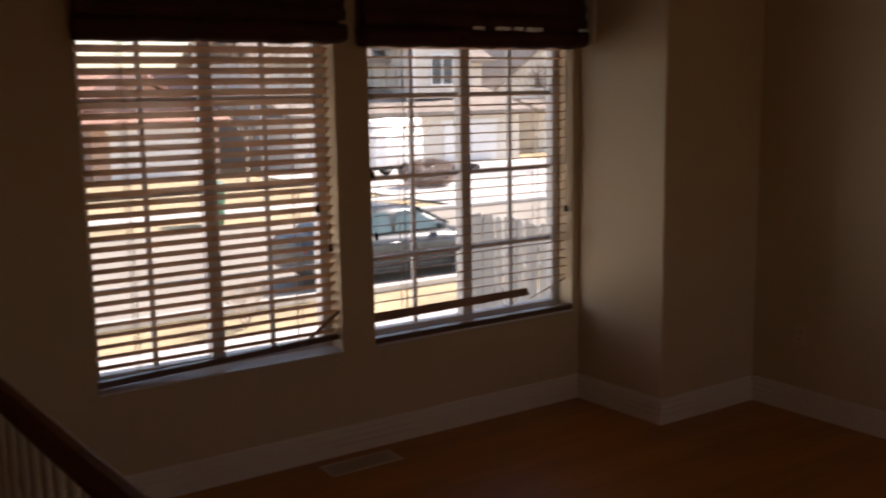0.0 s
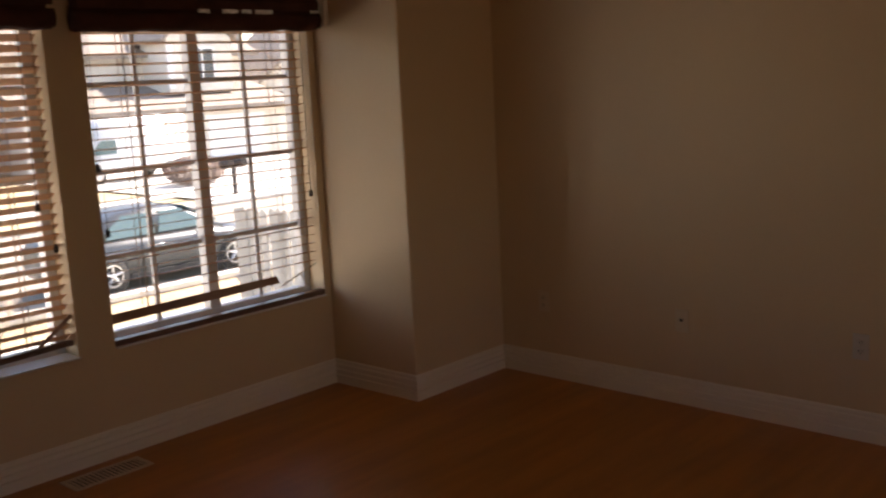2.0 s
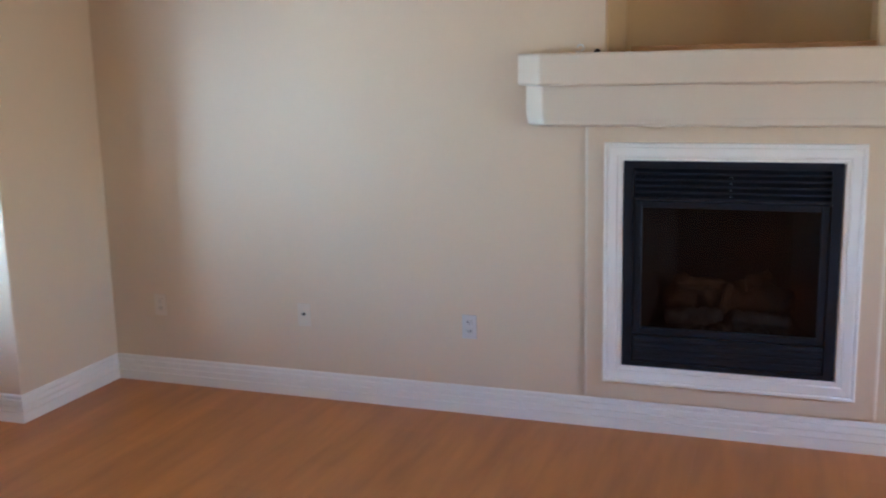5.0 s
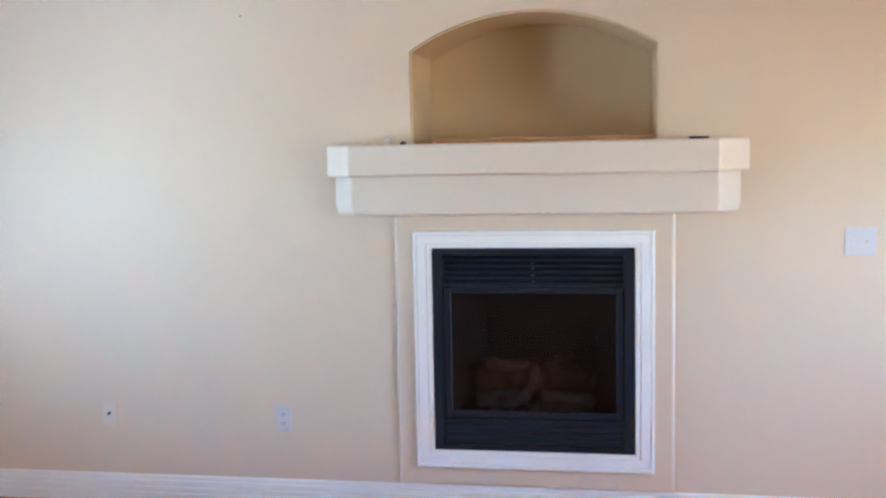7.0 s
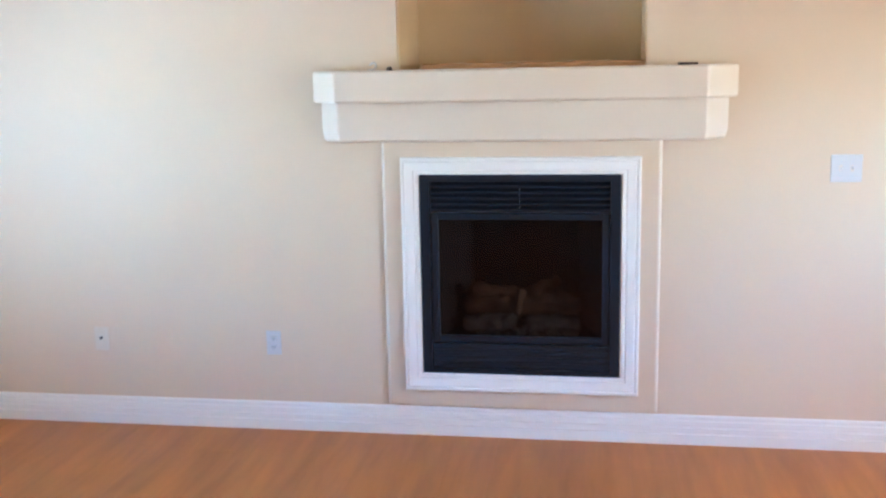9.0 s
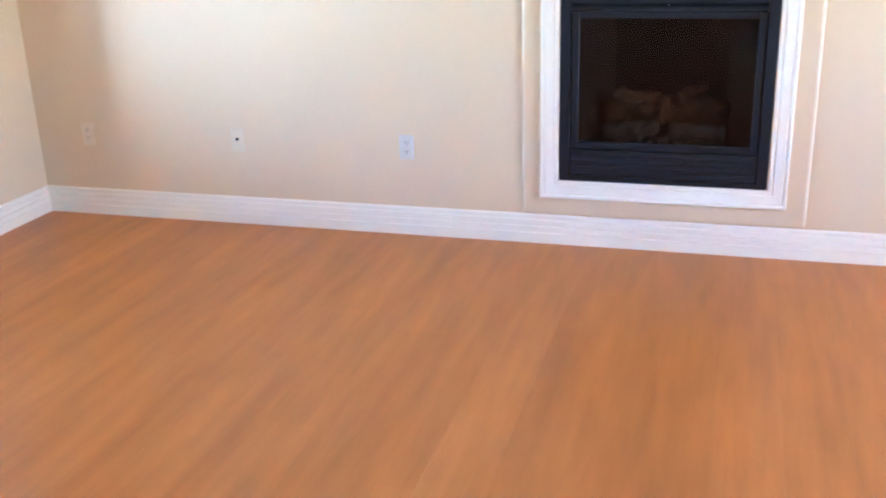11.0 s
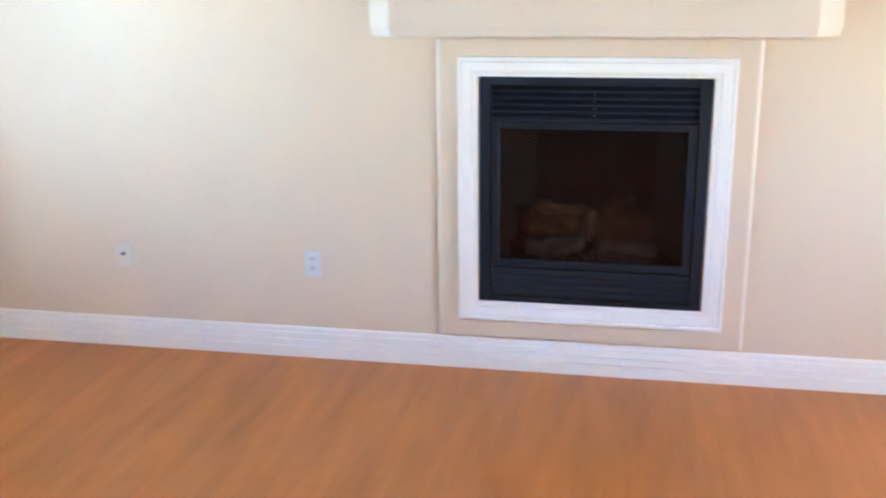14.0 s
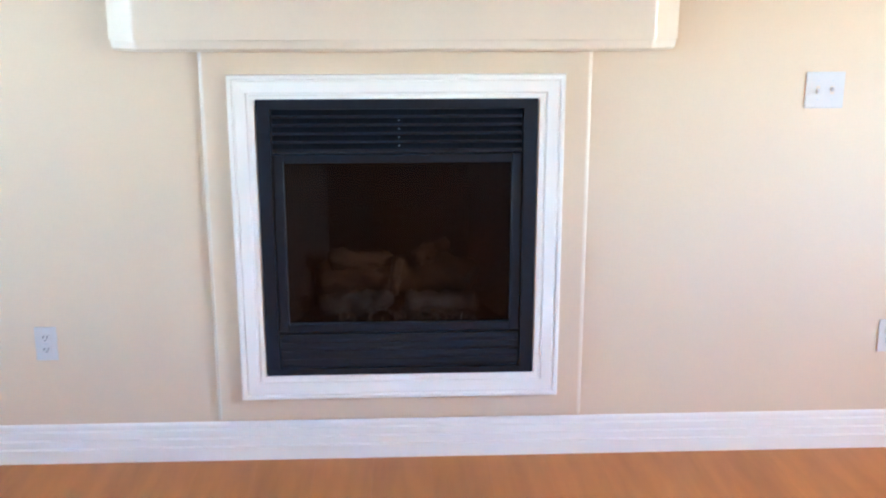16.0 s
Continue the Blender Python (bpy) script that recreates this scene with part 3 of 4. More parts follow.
for k, (a, b, ra, rb) in enumerate((
        ((0.20, 0.29, 0.585), (0.19, -0.27, 0.600), 0.062, 0.055),
        ((0.12, 0.24, 0.668), (0.17, 0.02, 0.652), 0.034, 0.020),
        ((0.09, 0.02, 0.545), (0.15, 0.005, 0.665), 0.015, 0.020),
        ((0.15, -0.05, 0.655), (0.20, -0.17, 0.705), 0.030, 0.020),
        ((0.085, 0.27, 0.515), (0.09, 0.02, 0.535), 0.036, 0.030),
        ((0.085, -0.02, 0.530), (0.085, -0.27, 0.520), 0.030, 0.036),
        ((0.10, -0.23, 0.590), (0.14, -0.27, 0.625), 0.016, 0.012))):
    fpart("ceramic_log", log(a, b, ra, rb, k), M_EMBER if k in (4, 5, 6) else M_LOG, "charred grey ceramic log" if k in (4, 5, 6) else "brown ceramic log", smooth=True)
bm = nb()
rnd = random.Random(5)
for k in range(120):
    y, f = rnd.uniform(-0.25, 0.25), rnd.random()
    c = Vector((0.04 + 0.07 * f, y, 0.476 + rnd.uniform(0.3, 1) * f * (0.075 - 0.5 * y * y) * (0.7 + 0.3 * math.sin(y * 31))))
    m = Matrix.Translation(c) @ Matrix.Rotation(rnd.uniform(0, 3), 4, "X") @ Matrix.Rotation(rnd.uniform(0, 3), 4, "Z") @ Matrix.Diagonal((1, 1.5, 0.7, 1))
    bmesh.ops.create_icosphere(bm, subdivisions=1, radius=rnd.uniform(0.008, 0.015), matrix=m)
fpart("ember_bed", bm, M_EMBER, "grey ember chips")
glass = fpart("glass_pane", box(nb(), -0.014, -0.010, -GY, GY, GZ0, GZ1), M_FIREGLASS, "dark fire glass")
glass.visible_shadow = False

# mantel: three tiers with slanted ends
mantel = thing("mantel", pose(0, 0, 1.366), "beige painted stepped mantel shelf with slanted ends above the fireplace", "mantel")


def tier(name, rings):
    """A tier from rings of (height, half length at the wall, half length in front, depth)."""
    bm = nb()
    made = [[bm.verts.new(p) for p in ((0, -yw, z - 1.366), (-d, -yf, z - 1.366), (-d, yf, z - 1.366), (0, yw, z - 1.366))] for z, yw, yf, d in rings]
    for r, q in zip(made, made[1:]):
        for i in range(4):
            j = (i + 1) % 4
            bm.faces.new((r[i], r[j], q[j], q[i]))
    bm.faces.new(made[0][::-1]), bm.faces.new(made[-1])
    uprights = [e for e in bm.edges if abs(e.verts[0].co.z - e.verts[1].co.z) > 1e-4 and all(v.co.x < -0.01 for v in e.verts)]
    bmesh.ops.bevel(bm, geom=uprights, offset=0.008, segments=3, affect="EDGES", profile=0.5)
    bmesh.ops.recalc_face_normals(bm, faces=bm.faces)
    part(name, bm, M_MANTEL, mantel)


tier("shelf_slab", [(1.541, 0.908, 0.772, 0.155), (1.546, 0.914, 0.778, 0.162), (1.552, 0.916, 0.780, 0.165), (1.666, 0.916, 0.780, 0.165), (1.673, 0.914, 0.778, 0.162), (1.677, 0.908, 0.772, 0.155)])
tier("frieze", [(1.4015, 0.880, 0.786, 0.096), (1.5405, 0.880, 0.786, 0.096)])
tier("lower_moulding", [(1.3662, 0.846, 0.760, 0.060), (1.369, 0.862, 0.775, 0.074), (1.376, 0.872, 0.782, 0.082), (1.394, 0.875, 0.784, 0.084), (1.4005, 0.875, 0.784, 0.084)])

# orange strip in the niche and the small things left on the mantel
# low block added to show an orange line along the niche floor
tagged(mesh_object("niche_strip", box(nb(), 0.05, N_D, N_R + 0.002, N_L - 0.10, N_SILL, 1.699, 0.003, 1), M_NICHE_ORANGE), "orange-brown strip raised along the niche floor", "board")
hook = thing("plastic_hook", pose(-0.075, 0.622, 1.677), "small white plastic hook lying on the mantel", "hook")
bm = nb()
for i in range(9):
    u, v = math.pi * 1.5 * i / 9, math.pi * 1.5 * (i + 1) / 9
    tube(bm, (0, 0.013 * math.cos(u), 0.02 + 0.013 * math.sin(u)), (0, 0.013 * math.cos(v), 0.02 + 0.013 * math.sin(v)), 0.005, sides=6)
part("hook_ring", bm, M_PLATE, hook, smooth=True)
part("hook_base", box(nb(), -0.008, 0.008, 0.002, 0.02, 0, 0.008, 0.002, 1), M_PLATE, hook)
tagged(mesh_object("screw_cap", turned(nb(), [(0.012, 0), (0.013, 0.006), (0.008, 0.013), (0.003, 0.015)], pose(-0.09, 0.548, 1.677), 10), M_TASSEL, True), "small black plastic cap on the mantel", "cap")
tagged(mesh_object("dark_clip", box(nb(), -0.09, -0.07, -0.742, -0.662, 1.677, 1.687, 0.002, 1), M_TASSEL), "thin dark metal strip lying on the mantel", "strip")
for y, z in ((1.298, 2.266), (-0.715, 2.27)):
    tagged(mesh_object("nail", tube(nb(), (-0.006, y, z), (0.01, y, z), 0.005, sides=8), M_NAIL), "small dark nail head in the beige wall", "nail", "nails in the wall")


# ---- wall plates ----
def outlet(y, z, label, plate=M_PLATE):
    th = thing("wall_outlet", pose(0, y, z), label, "outlet", "outlets")
    part("cover_plate", box(nb(), -0.006, 0, -0.036, 0.036, -0.058, 0.058, 0.003, 2), plate, th)
    for dz in (-0.0205, 0.0205):
        face = part("socket", box(nb(), -0.009, -0.004, -0.017, 0.017, dz - 0.014, dz + 0.014, 0.003, 1), plate, th)
        # near-black pieces on the face paint the shade inside the socket holes
        for dy in (-0.0065, 0.0065):
            part("slot", box(nb(), -0.0095, -0.0085, dy - 0.0014, dy + 0.0014, dz - 0.001, dz + 0.008), M_DARK, face)
        part("ground_hole", tube(nb(), (-0.0095, 0, dz - 0.007), (-0.0085, 0, dz - 0.007), 0.0025, sides=8), M_DARK, face)
    part("screw", tube(nb(), (-0.0075, 0, 0), (-0.005, 0, 0), 0.003, sides=8), M_RIM, th)
    return th


outlet(1.16, 0.424, "white plastic wall outlet above the baseboard")
outlet(2.871, 0.424, "almond plastic wall outlet near the room's corner", M_ALMOND)
outlet(-1.664, 0.408, "white plastic wall outlet above the baseboard")
jack = thing("cable_jack", pose(0, 2.026, 0.425), "beige-painted cable jack plate with a dark socket", "jack")
part("cover_plate", box(nb(), -0.006, 0, -0.036, 0.036, -0.058, 0.058, 0.003, 2), M_JACK, jack)
part("connector", tube(nb(), (-0.016, 0, 0.005), (-0.005, 0, 0.005), 0.007, sides=10), M_DARK, jack, "dark threaded connector")
switch = thing("light_switch", pose(0, -1.363, 1.239), "white double toggle light switch plate on the wall", "switch")
part("cover_plate", box(nb(), -0.006, 0, -0.063, 0.063, -0.058, 0.058, 0.003, 2), M_PLATE, switch)
for y, up in ((0.023, -1), (-0.023, 1)):
    part("toggle_slot", box(nb(), -0.0068, -0.005, y - 0.006, y + 0.006, -0.013, 0.013), M_ALMOND, switch)
    part("toggle", prism(nb(), [(-0.006, -0.006), (-0.006, 0.006), (-0.017, up * 0.008 + 0.004), (-0.017, up * 0.008 - 0.003)], y - 0.004, y + 0.004, "y"), M_PLATE, switch)
    for dz in (-0.03, 0.03):
        part("screw", tube(nb(), (-0.0075, y, dz), (-0.005, y, dz), 0.003, sides=8), M_RIM, switch)

# ---- floor register ----
vent = thing("floor_register", pose(-2.245, 3.625, 0, 0, 0, 0), "tan metal floor register set in the planks", "floor vent")
bm = nb()
for a in ((-0.19, 0.19, -0.075, -0.055), (-0.19, 0.19, 0.055, 0.075), (-0.19, -0.165, -0.055, 0.055), (0.165, 0.19, -0.055, 0.055)):
    box(bm, *a, 0.0, 0.006, 0.002, 1)
part("frame", bm, M_VENT, vent)
# flat near-black sheet painted in for the shade below the register's slats
part("duct_shade", box(nb(), -0.165, 0.165, -0.055, 0.055, 0.0, 0.0015), M_DARK, vent)
for k in range(16):
    x = -0.155 + k * 0.0205
    part("slat", prism(nb(), [(x - 0.004, 0.0015), (x + 0.002, 0.0015), (x + 0.006, 0.005), (x, 0.005)], -0.055, 0.055, "y"), M_VENT, vent)

# ---- stair rail ----
rail = thing("stair_guardrail", pose(-3.852, 1.2, 0, 0, 0, 3.4), "stained oak guardrail with pale balusters round the stairwell", "railing")
RL = Y_N - 1.21
bm = nb()
prism(bm, [(-0.028, 0.868), (-0.033, 0.895), (-0.028, 0.918), (-0.012, 0.930), (0.012, 0.930), (0.028, 0.918), (0.033, 0.895), (0.028, 0.868)], -0.05, RL, "y")
part("handrail", bm, M_OAK, rail, "dark stained oak handrail", smooth=False)
part("base_rail", box(nb(), -0.03, 0.03, 0.0, RL, 0, 0.03, 0.004, 1), M_OAK, rail)
bm = nb()
box(bm, -0.045, 0.045, -0.09, 0.0, 0, 1.0, 0.006, 2)
box(bm, -0.055, 0.055, -0.1, 0.01, 1.0, 1.025, 0.008, 2)
part("newel_post", bm, M_OAK, rail)
n_bal = 23
for k in range(n_bal):
    y = 0.09 + (RL - 0.15) * k / (n_bal - 1)
    part("baluster", turned(nb(), [(0.016, 0.03), (0.016, 0.16), (0.020, 0.18), (0.012, 0.20), (0.018, 0.30), (0.013, 0.50), (0.010, 0.66), (0.016, 0.69), (0.012, 0.72), (0.012, 0.872)], pose(0, y, 0), 10), M_BALUSTER, rail, smooth=True)


# ---- outside ----
G = -2.2
structure("ground", box(nb(), -600, 600, Y_N + WALL_T + 0.002, 900, G - 0.5, G), M_GRASS, "dry yellow winter lawn reaching far off", "ground")
structure("road", box(nb(), -300, 300, 16.7, 27.0, G + 0.004, G + 0.012), M_ROAD, "pale worn asphalt street", "road")
for y in (16.4, 27.0):
    structure("kerb", box(nb(), -300, 300, y, y + 0.3, G, G + 0.13, 0.02, 1), M_CONC, "pale concrete kerb beside the street", "kerb")
structure("pavement", box(nb(), -300, 300, 30.5, 32.0, G, G + 0.06), M_CONC, "pale concrete pavement across the street", "pavement")
structure("driveway", box(nb(), 15.0, 31.5, 27.3, 44.8, G + 0.062, G + 0.07), M_CONC, "pale concrete driveway", "driveway")
structure("pavement_near", box(nb(), -300, 300, 13.4, 14.5, G, G + 0.05), M_CONC, "pale concrete pavement before the house", "pavement")


def loft(bm, rings):
    made = [[bm.verts.new(p) for p in r] for r in rings]
    for a, b in zip(made, made[1:]):
        for i in range(len(a)):
            j = (i + 1) % len(a)
            bm.faces.new((a[i], a[j], b[j], b[i]))
    bm.faces.new(made[0][::-1]), bm.faces.new(made[-1])
    bmesh.ops.recalc_face_normals(bm, faces=bm.faces)
    return bm


def car(m):
    """A grey saloon, 4.6 m long, nose to +x."""
    c = thing("parked_car", m, "dark grey saloon car parked at the kerb", "car")
    # lower body as cross sections along the length: x, half width, lower z, shoulder z, top z
    secs = [(-2.28, 0.66, 0.42, 0.72, 0.86), (-2.20, 0.80, 0.30, 0.80, 0.98), (-1.7, 0.88, 0.24, 0.86, 1.03), (-1.0, 0.90, 0.22, 0.86, 0.98), (0.0, 0.905, 0.22, 0.84, 0.95),
            (0.9, 0.90, 0.22, 0.82, 0.94), (1.5, 0.88, 0.24, 0.77, 0.86), (2.0, 0.82, 0.27, 0.68, 0.76), (2.25, 0.70, 0.32, 0.58, 0.66), (2.32, 0.55, 0.38, 0.52, 0.56)]
    rings = []
    for x, w, lo, sh, top in secs:
        rings.append([(x, -w * 0.86, lo), (x, -w, lo + 0.12), (x, -w, sh - 0.12), (x, -w * 0.96, sh), (x, -w * 0.78, top), (x, 0, top + 0.025),
                      (x, w * 0.78, top), (x, w * 0.96, sh), (x, w, sh - 0.12), (x, w, lo + 0.12), (x, w * 0.86, lo)])
    part("body", loft(nb(), rings), M_CARPAINT, c, smooth=True)
    cab = [(-1.95, 0.62, 0.98, 1.02), (-1.45, 0.63, 0.97, 1.24), (-0.95, 0.62, 0.95, 1.41), (-0.3, 0.61, 0.94, 1.46), (0.25, 0.61, 0.93, 1.42), (0.75, 0.64, 0.92, 1.22), (1.25, 0.68, 0.90, 0.96)]
    part("cabin", loft(nb(), [[(x, -0.76, lo - 0.05), (x, -w - 0.04 * (1.46 - top), top - 0.05), (x, -w * 0.7, top), (x, w * 0.7, top), (x, w + 0.04 * (1.46 - top), top - 0.05), (x, 0.76, lo - 0.05)] for x, w, lo, top in cab]), M_CARPAINT, c, smooth=True)
    for s in (-1, 1):
        for x0, x1, zt0, zt1 in ((-1.35, -0.32, 1.17, 1.36), (-0.24, 0.82, 1.36, 1.06)):
            hi = [(x0 + 0.12, zt0), (x0 + (0.42 if x0 < -1 else 0.05), 1.36), (x1 - (0.03 if x0 < -1 else 0.48), 1.36), (x1, zt1 if x0 < -1 else 1.04)]
            bm = nb()
            outline = [(x0, 0.97), *hi, (x1, 0.97)]
            lower = [bm.verts.new((x, s * (0.762 - 0.30 * max(0, z - 0.93)), z)) for x, z in outline]
            upper = [bm.verts.new((x, s * (0.722 - 0.30 * max(0, z - 0.93)), z)) for x, z in outline]
            bm.faces.new(lower), bm.faces.new(upper[::-1])
            for i in range(len(outline)):
                j = (i + 1) % len(outline)
                bm.faces.new((lower[i], upper[i], upper[j], lower[j]))
            bmesh.ops.recalc_face_normals(bm, faces=bm.faces)
            part("side_window", bm, M_CARGLASS, c, "greenish tinted side window")
        part("mirror", box(nb(), 0.72, 0.86, s * 0.80, s * 0.98, 0.95, 1.07, 0.03, 2), M_CARPAINT, c)
        part("headlight", box(nb(), 2.06, 2.26, s * 0.45, s * 0.74, 0.56, 0.66, 0.03, 2), M_LAMPGLASS, c)
        part("tail_light", box(nb(), -2.26, -2.12, s * 0.5, s * 0.76, 0.72, 0.86, 0.02, 2), M_TAIL, c)
        part("door_handle", box(nb(), -0.42, -0.24, s * 0.895, s * 0.925, 0.76, 0.785, 0.006, 1), M_RIM, c)
        part("sill_trim", box(nb(), -1.0, 1.0, s * 0.86, s * 0.912, 0.2, 0.30, 0.01, 1), M_TYRE, c)
        for x in (-1.38, 1.36):
            arch_ = nb()
            turned(arch_, [(0.37, -0.012), (0.37, 0.012)], pose(x, s * 0.895, 0.33, 90, 0, 0), 24)
            part("wheel_arch", arch_, M_TYRE, c)
            wheel = nb()
            turned(wheel, [(0.20, -0.10), (0.30, -0.10), (0.325, -0.07), (0.325, 0.07), (0.30, 0.10), (0.20, 0.10)], pose(x, s * 0.83, 0.325, 90, 0, 0), 24)
            w_ob = part("tyre", wheel, M_TYRE, c, smooth=True)
            rim = nb()
            turned(rim, [(0.05, -0.09), (0.21, -0.09), (0.215, -0.101), (0.19, -0.103), (0.18, -0.095), (0.05, -0.095)], pose(x, s * 0.83, 0.325, 90 * s, 0, 0), 24)
            for k in range(5):
                u = k * math.tau / 5
                tube(rim, (x, s * 0.935, 0.325), (x + 0.19 * math.sin(u), s * 0.932, 0.325 + 0.19 * math.cos(u)), 0.032, 0.022, sides=6)
            part("rim", rim, M_RIM, w_ob, "bright alloy rim")
    ws = [(0.42, 1.375, 0.58), (1.16, 1.00, 0.64)]
    bm = nb()
    quad = [(ws[0][0] + 0.02, -ws[0][2], ws[0][1]), (ws[0][0] + 0.02, ws[0][2], ws[0][1]), (ws[1][0], ws[1][2], ws[1][1]), (ws[1][0], -ws[1][2], ws[1][1])]
    loft(bm, [quad, [(x + 0.02, y, z + 0.02) for x, y, z in quad]])
    part("windscreen", bm, M_CARGLASS, c, "greenish tinted windscreen")
    return c


car(pose(6.6, 18.15, G + 0.012, 0, 0, 1) @ Matrix.Scale(1.05, 4))


def van(m):
    """A white panel van, 5.2 m long, nose to -x."""
    v = thing("parked_van", m, "white panel van parked on the driveway across the street", "van")
    side = [(-2.60, 0.45), (-2.62, 0.95), (-2.35, 1.15), (-1.85, 1.85), (-1.55, 2.40), (-1.1, 2.68), (2.45, 2.70), (2.58, 2.5), (2.62, 0.45)]
    bm = prism(nb(), side, -0.92, 0.92, "y")
    bmesh.ops.bevel(bm, geom=list(bm.edges), offset=0.06, segments=2, affect="EDGES")
    part("body", bm, M_VAN, v, smooth=True)
    for s in (-1, 1):
        part("side_window", prism(nb(), [(-2.0, 1.2), (-1.55, 1.78), (-0.85, 1.78), (-0.85, 1.2)], s * 0.915, s * 0.93, "y"), M_CARGLASS, v, "dark tinted side window")
        part("sliding_door", box(nb(), -0.72, 0.62, s * 0.915, s * 0.935, 0.55, 1.95, 0.01, 1), M_VAN, v)
        part("bumper_strip", box(nb(), -2.2, 2.4, s * 0.90, s * 0.94, 0.40, 0.52, 0.01, 1), M_TYRE, v)
        for x in (-1.75, 1.6):
            tyre = part("tyre", turned(nb(), [(0.20, -0.11), (0.31, -0.11), (0.34, -0.07), (0.34, 0.07), (0.31, 0.11), (0.20, 0.11)], pose(x, s * 0.83, 0.34, 90, 0, 0), 20), M_TYRE, v, smooth=True)
            part("rim", turned(nb(), [(0.05, -0.118), (0.2, -0.114), (0.21, -0.10), (0.21, 0.10), (0.2, 0.114), (0.05, 0.118)], pose(x, s * 0.83, 0.34, 90, 0, 0), 20), M_RIM, tyre, "bright wheel rim", smooth=True)
    part("windscreen", prism(nb(), [(-2.30, 1.24), (-1.78, 1.86), (-1.76, 1.83), (-2.27, 1.20)], -0.8, 0.8, "y"), M_CARGLASS, v, "dark tinted windscreen")
    part("headlight", box(nb(), -2.65, -2.55, -0.85, -0.55, 0.85, 1.02, 0.02, 1), M_LAMPGLASS, v)
    part("headlight", box(nb(), -2.65, -2.55, 0.55, 0.85, 0.85, 1.02, 0.02, 1), M_LAMPGLASS, v)
    return v


van(pose(18.0, 38.9, G + 0.071))

# ---- picket fence ----
fence = thing("picket_fence", pose(4.1, 5.0, G), "weathered grey-white wooden picket fence", "fence")
rnd = random.Random(8)
for z in (0.4, 1.05, 1.75):
    part("stringer", box(nb(), 0.012, 0.05, 0, 6.6, z, z + 0.085), M_FENCE, fence)
pick = prism(nb(), [(-0.068, 0.03), (0.068, 0.03), (0.068, 2.10), (0.035, 2.15), (-0.035, 2.15), (-0.068, 2.10)], -0.010, 0.010, "x")
data = bpy.data.meshes.new("picket")
pick.to_mesh(data)
pick.free()
data.materials.append(M_FENCE)
y = 0.07
while y < 6.55:
    ob = new("picket", data)
    ob.parent = fence
    ob.matrix_basis = pose(0, y, rnd.uniform(-0.03, 0.03), rnd.uniform(-0.8, 0.8), rnd.uniform(-0.5, 0.5), rnd.uniform(-3, 3))
    y += 0.152 + rnd.uniform(0, 0.008)
for y in (0.05, 2.2, 4.4, 6.55):
    part("post", box(nb(), 0.05, 0.14, y - 0.045, y + 0.045, 0, 2.12, 0.006, 1), M_FENCE, fence)


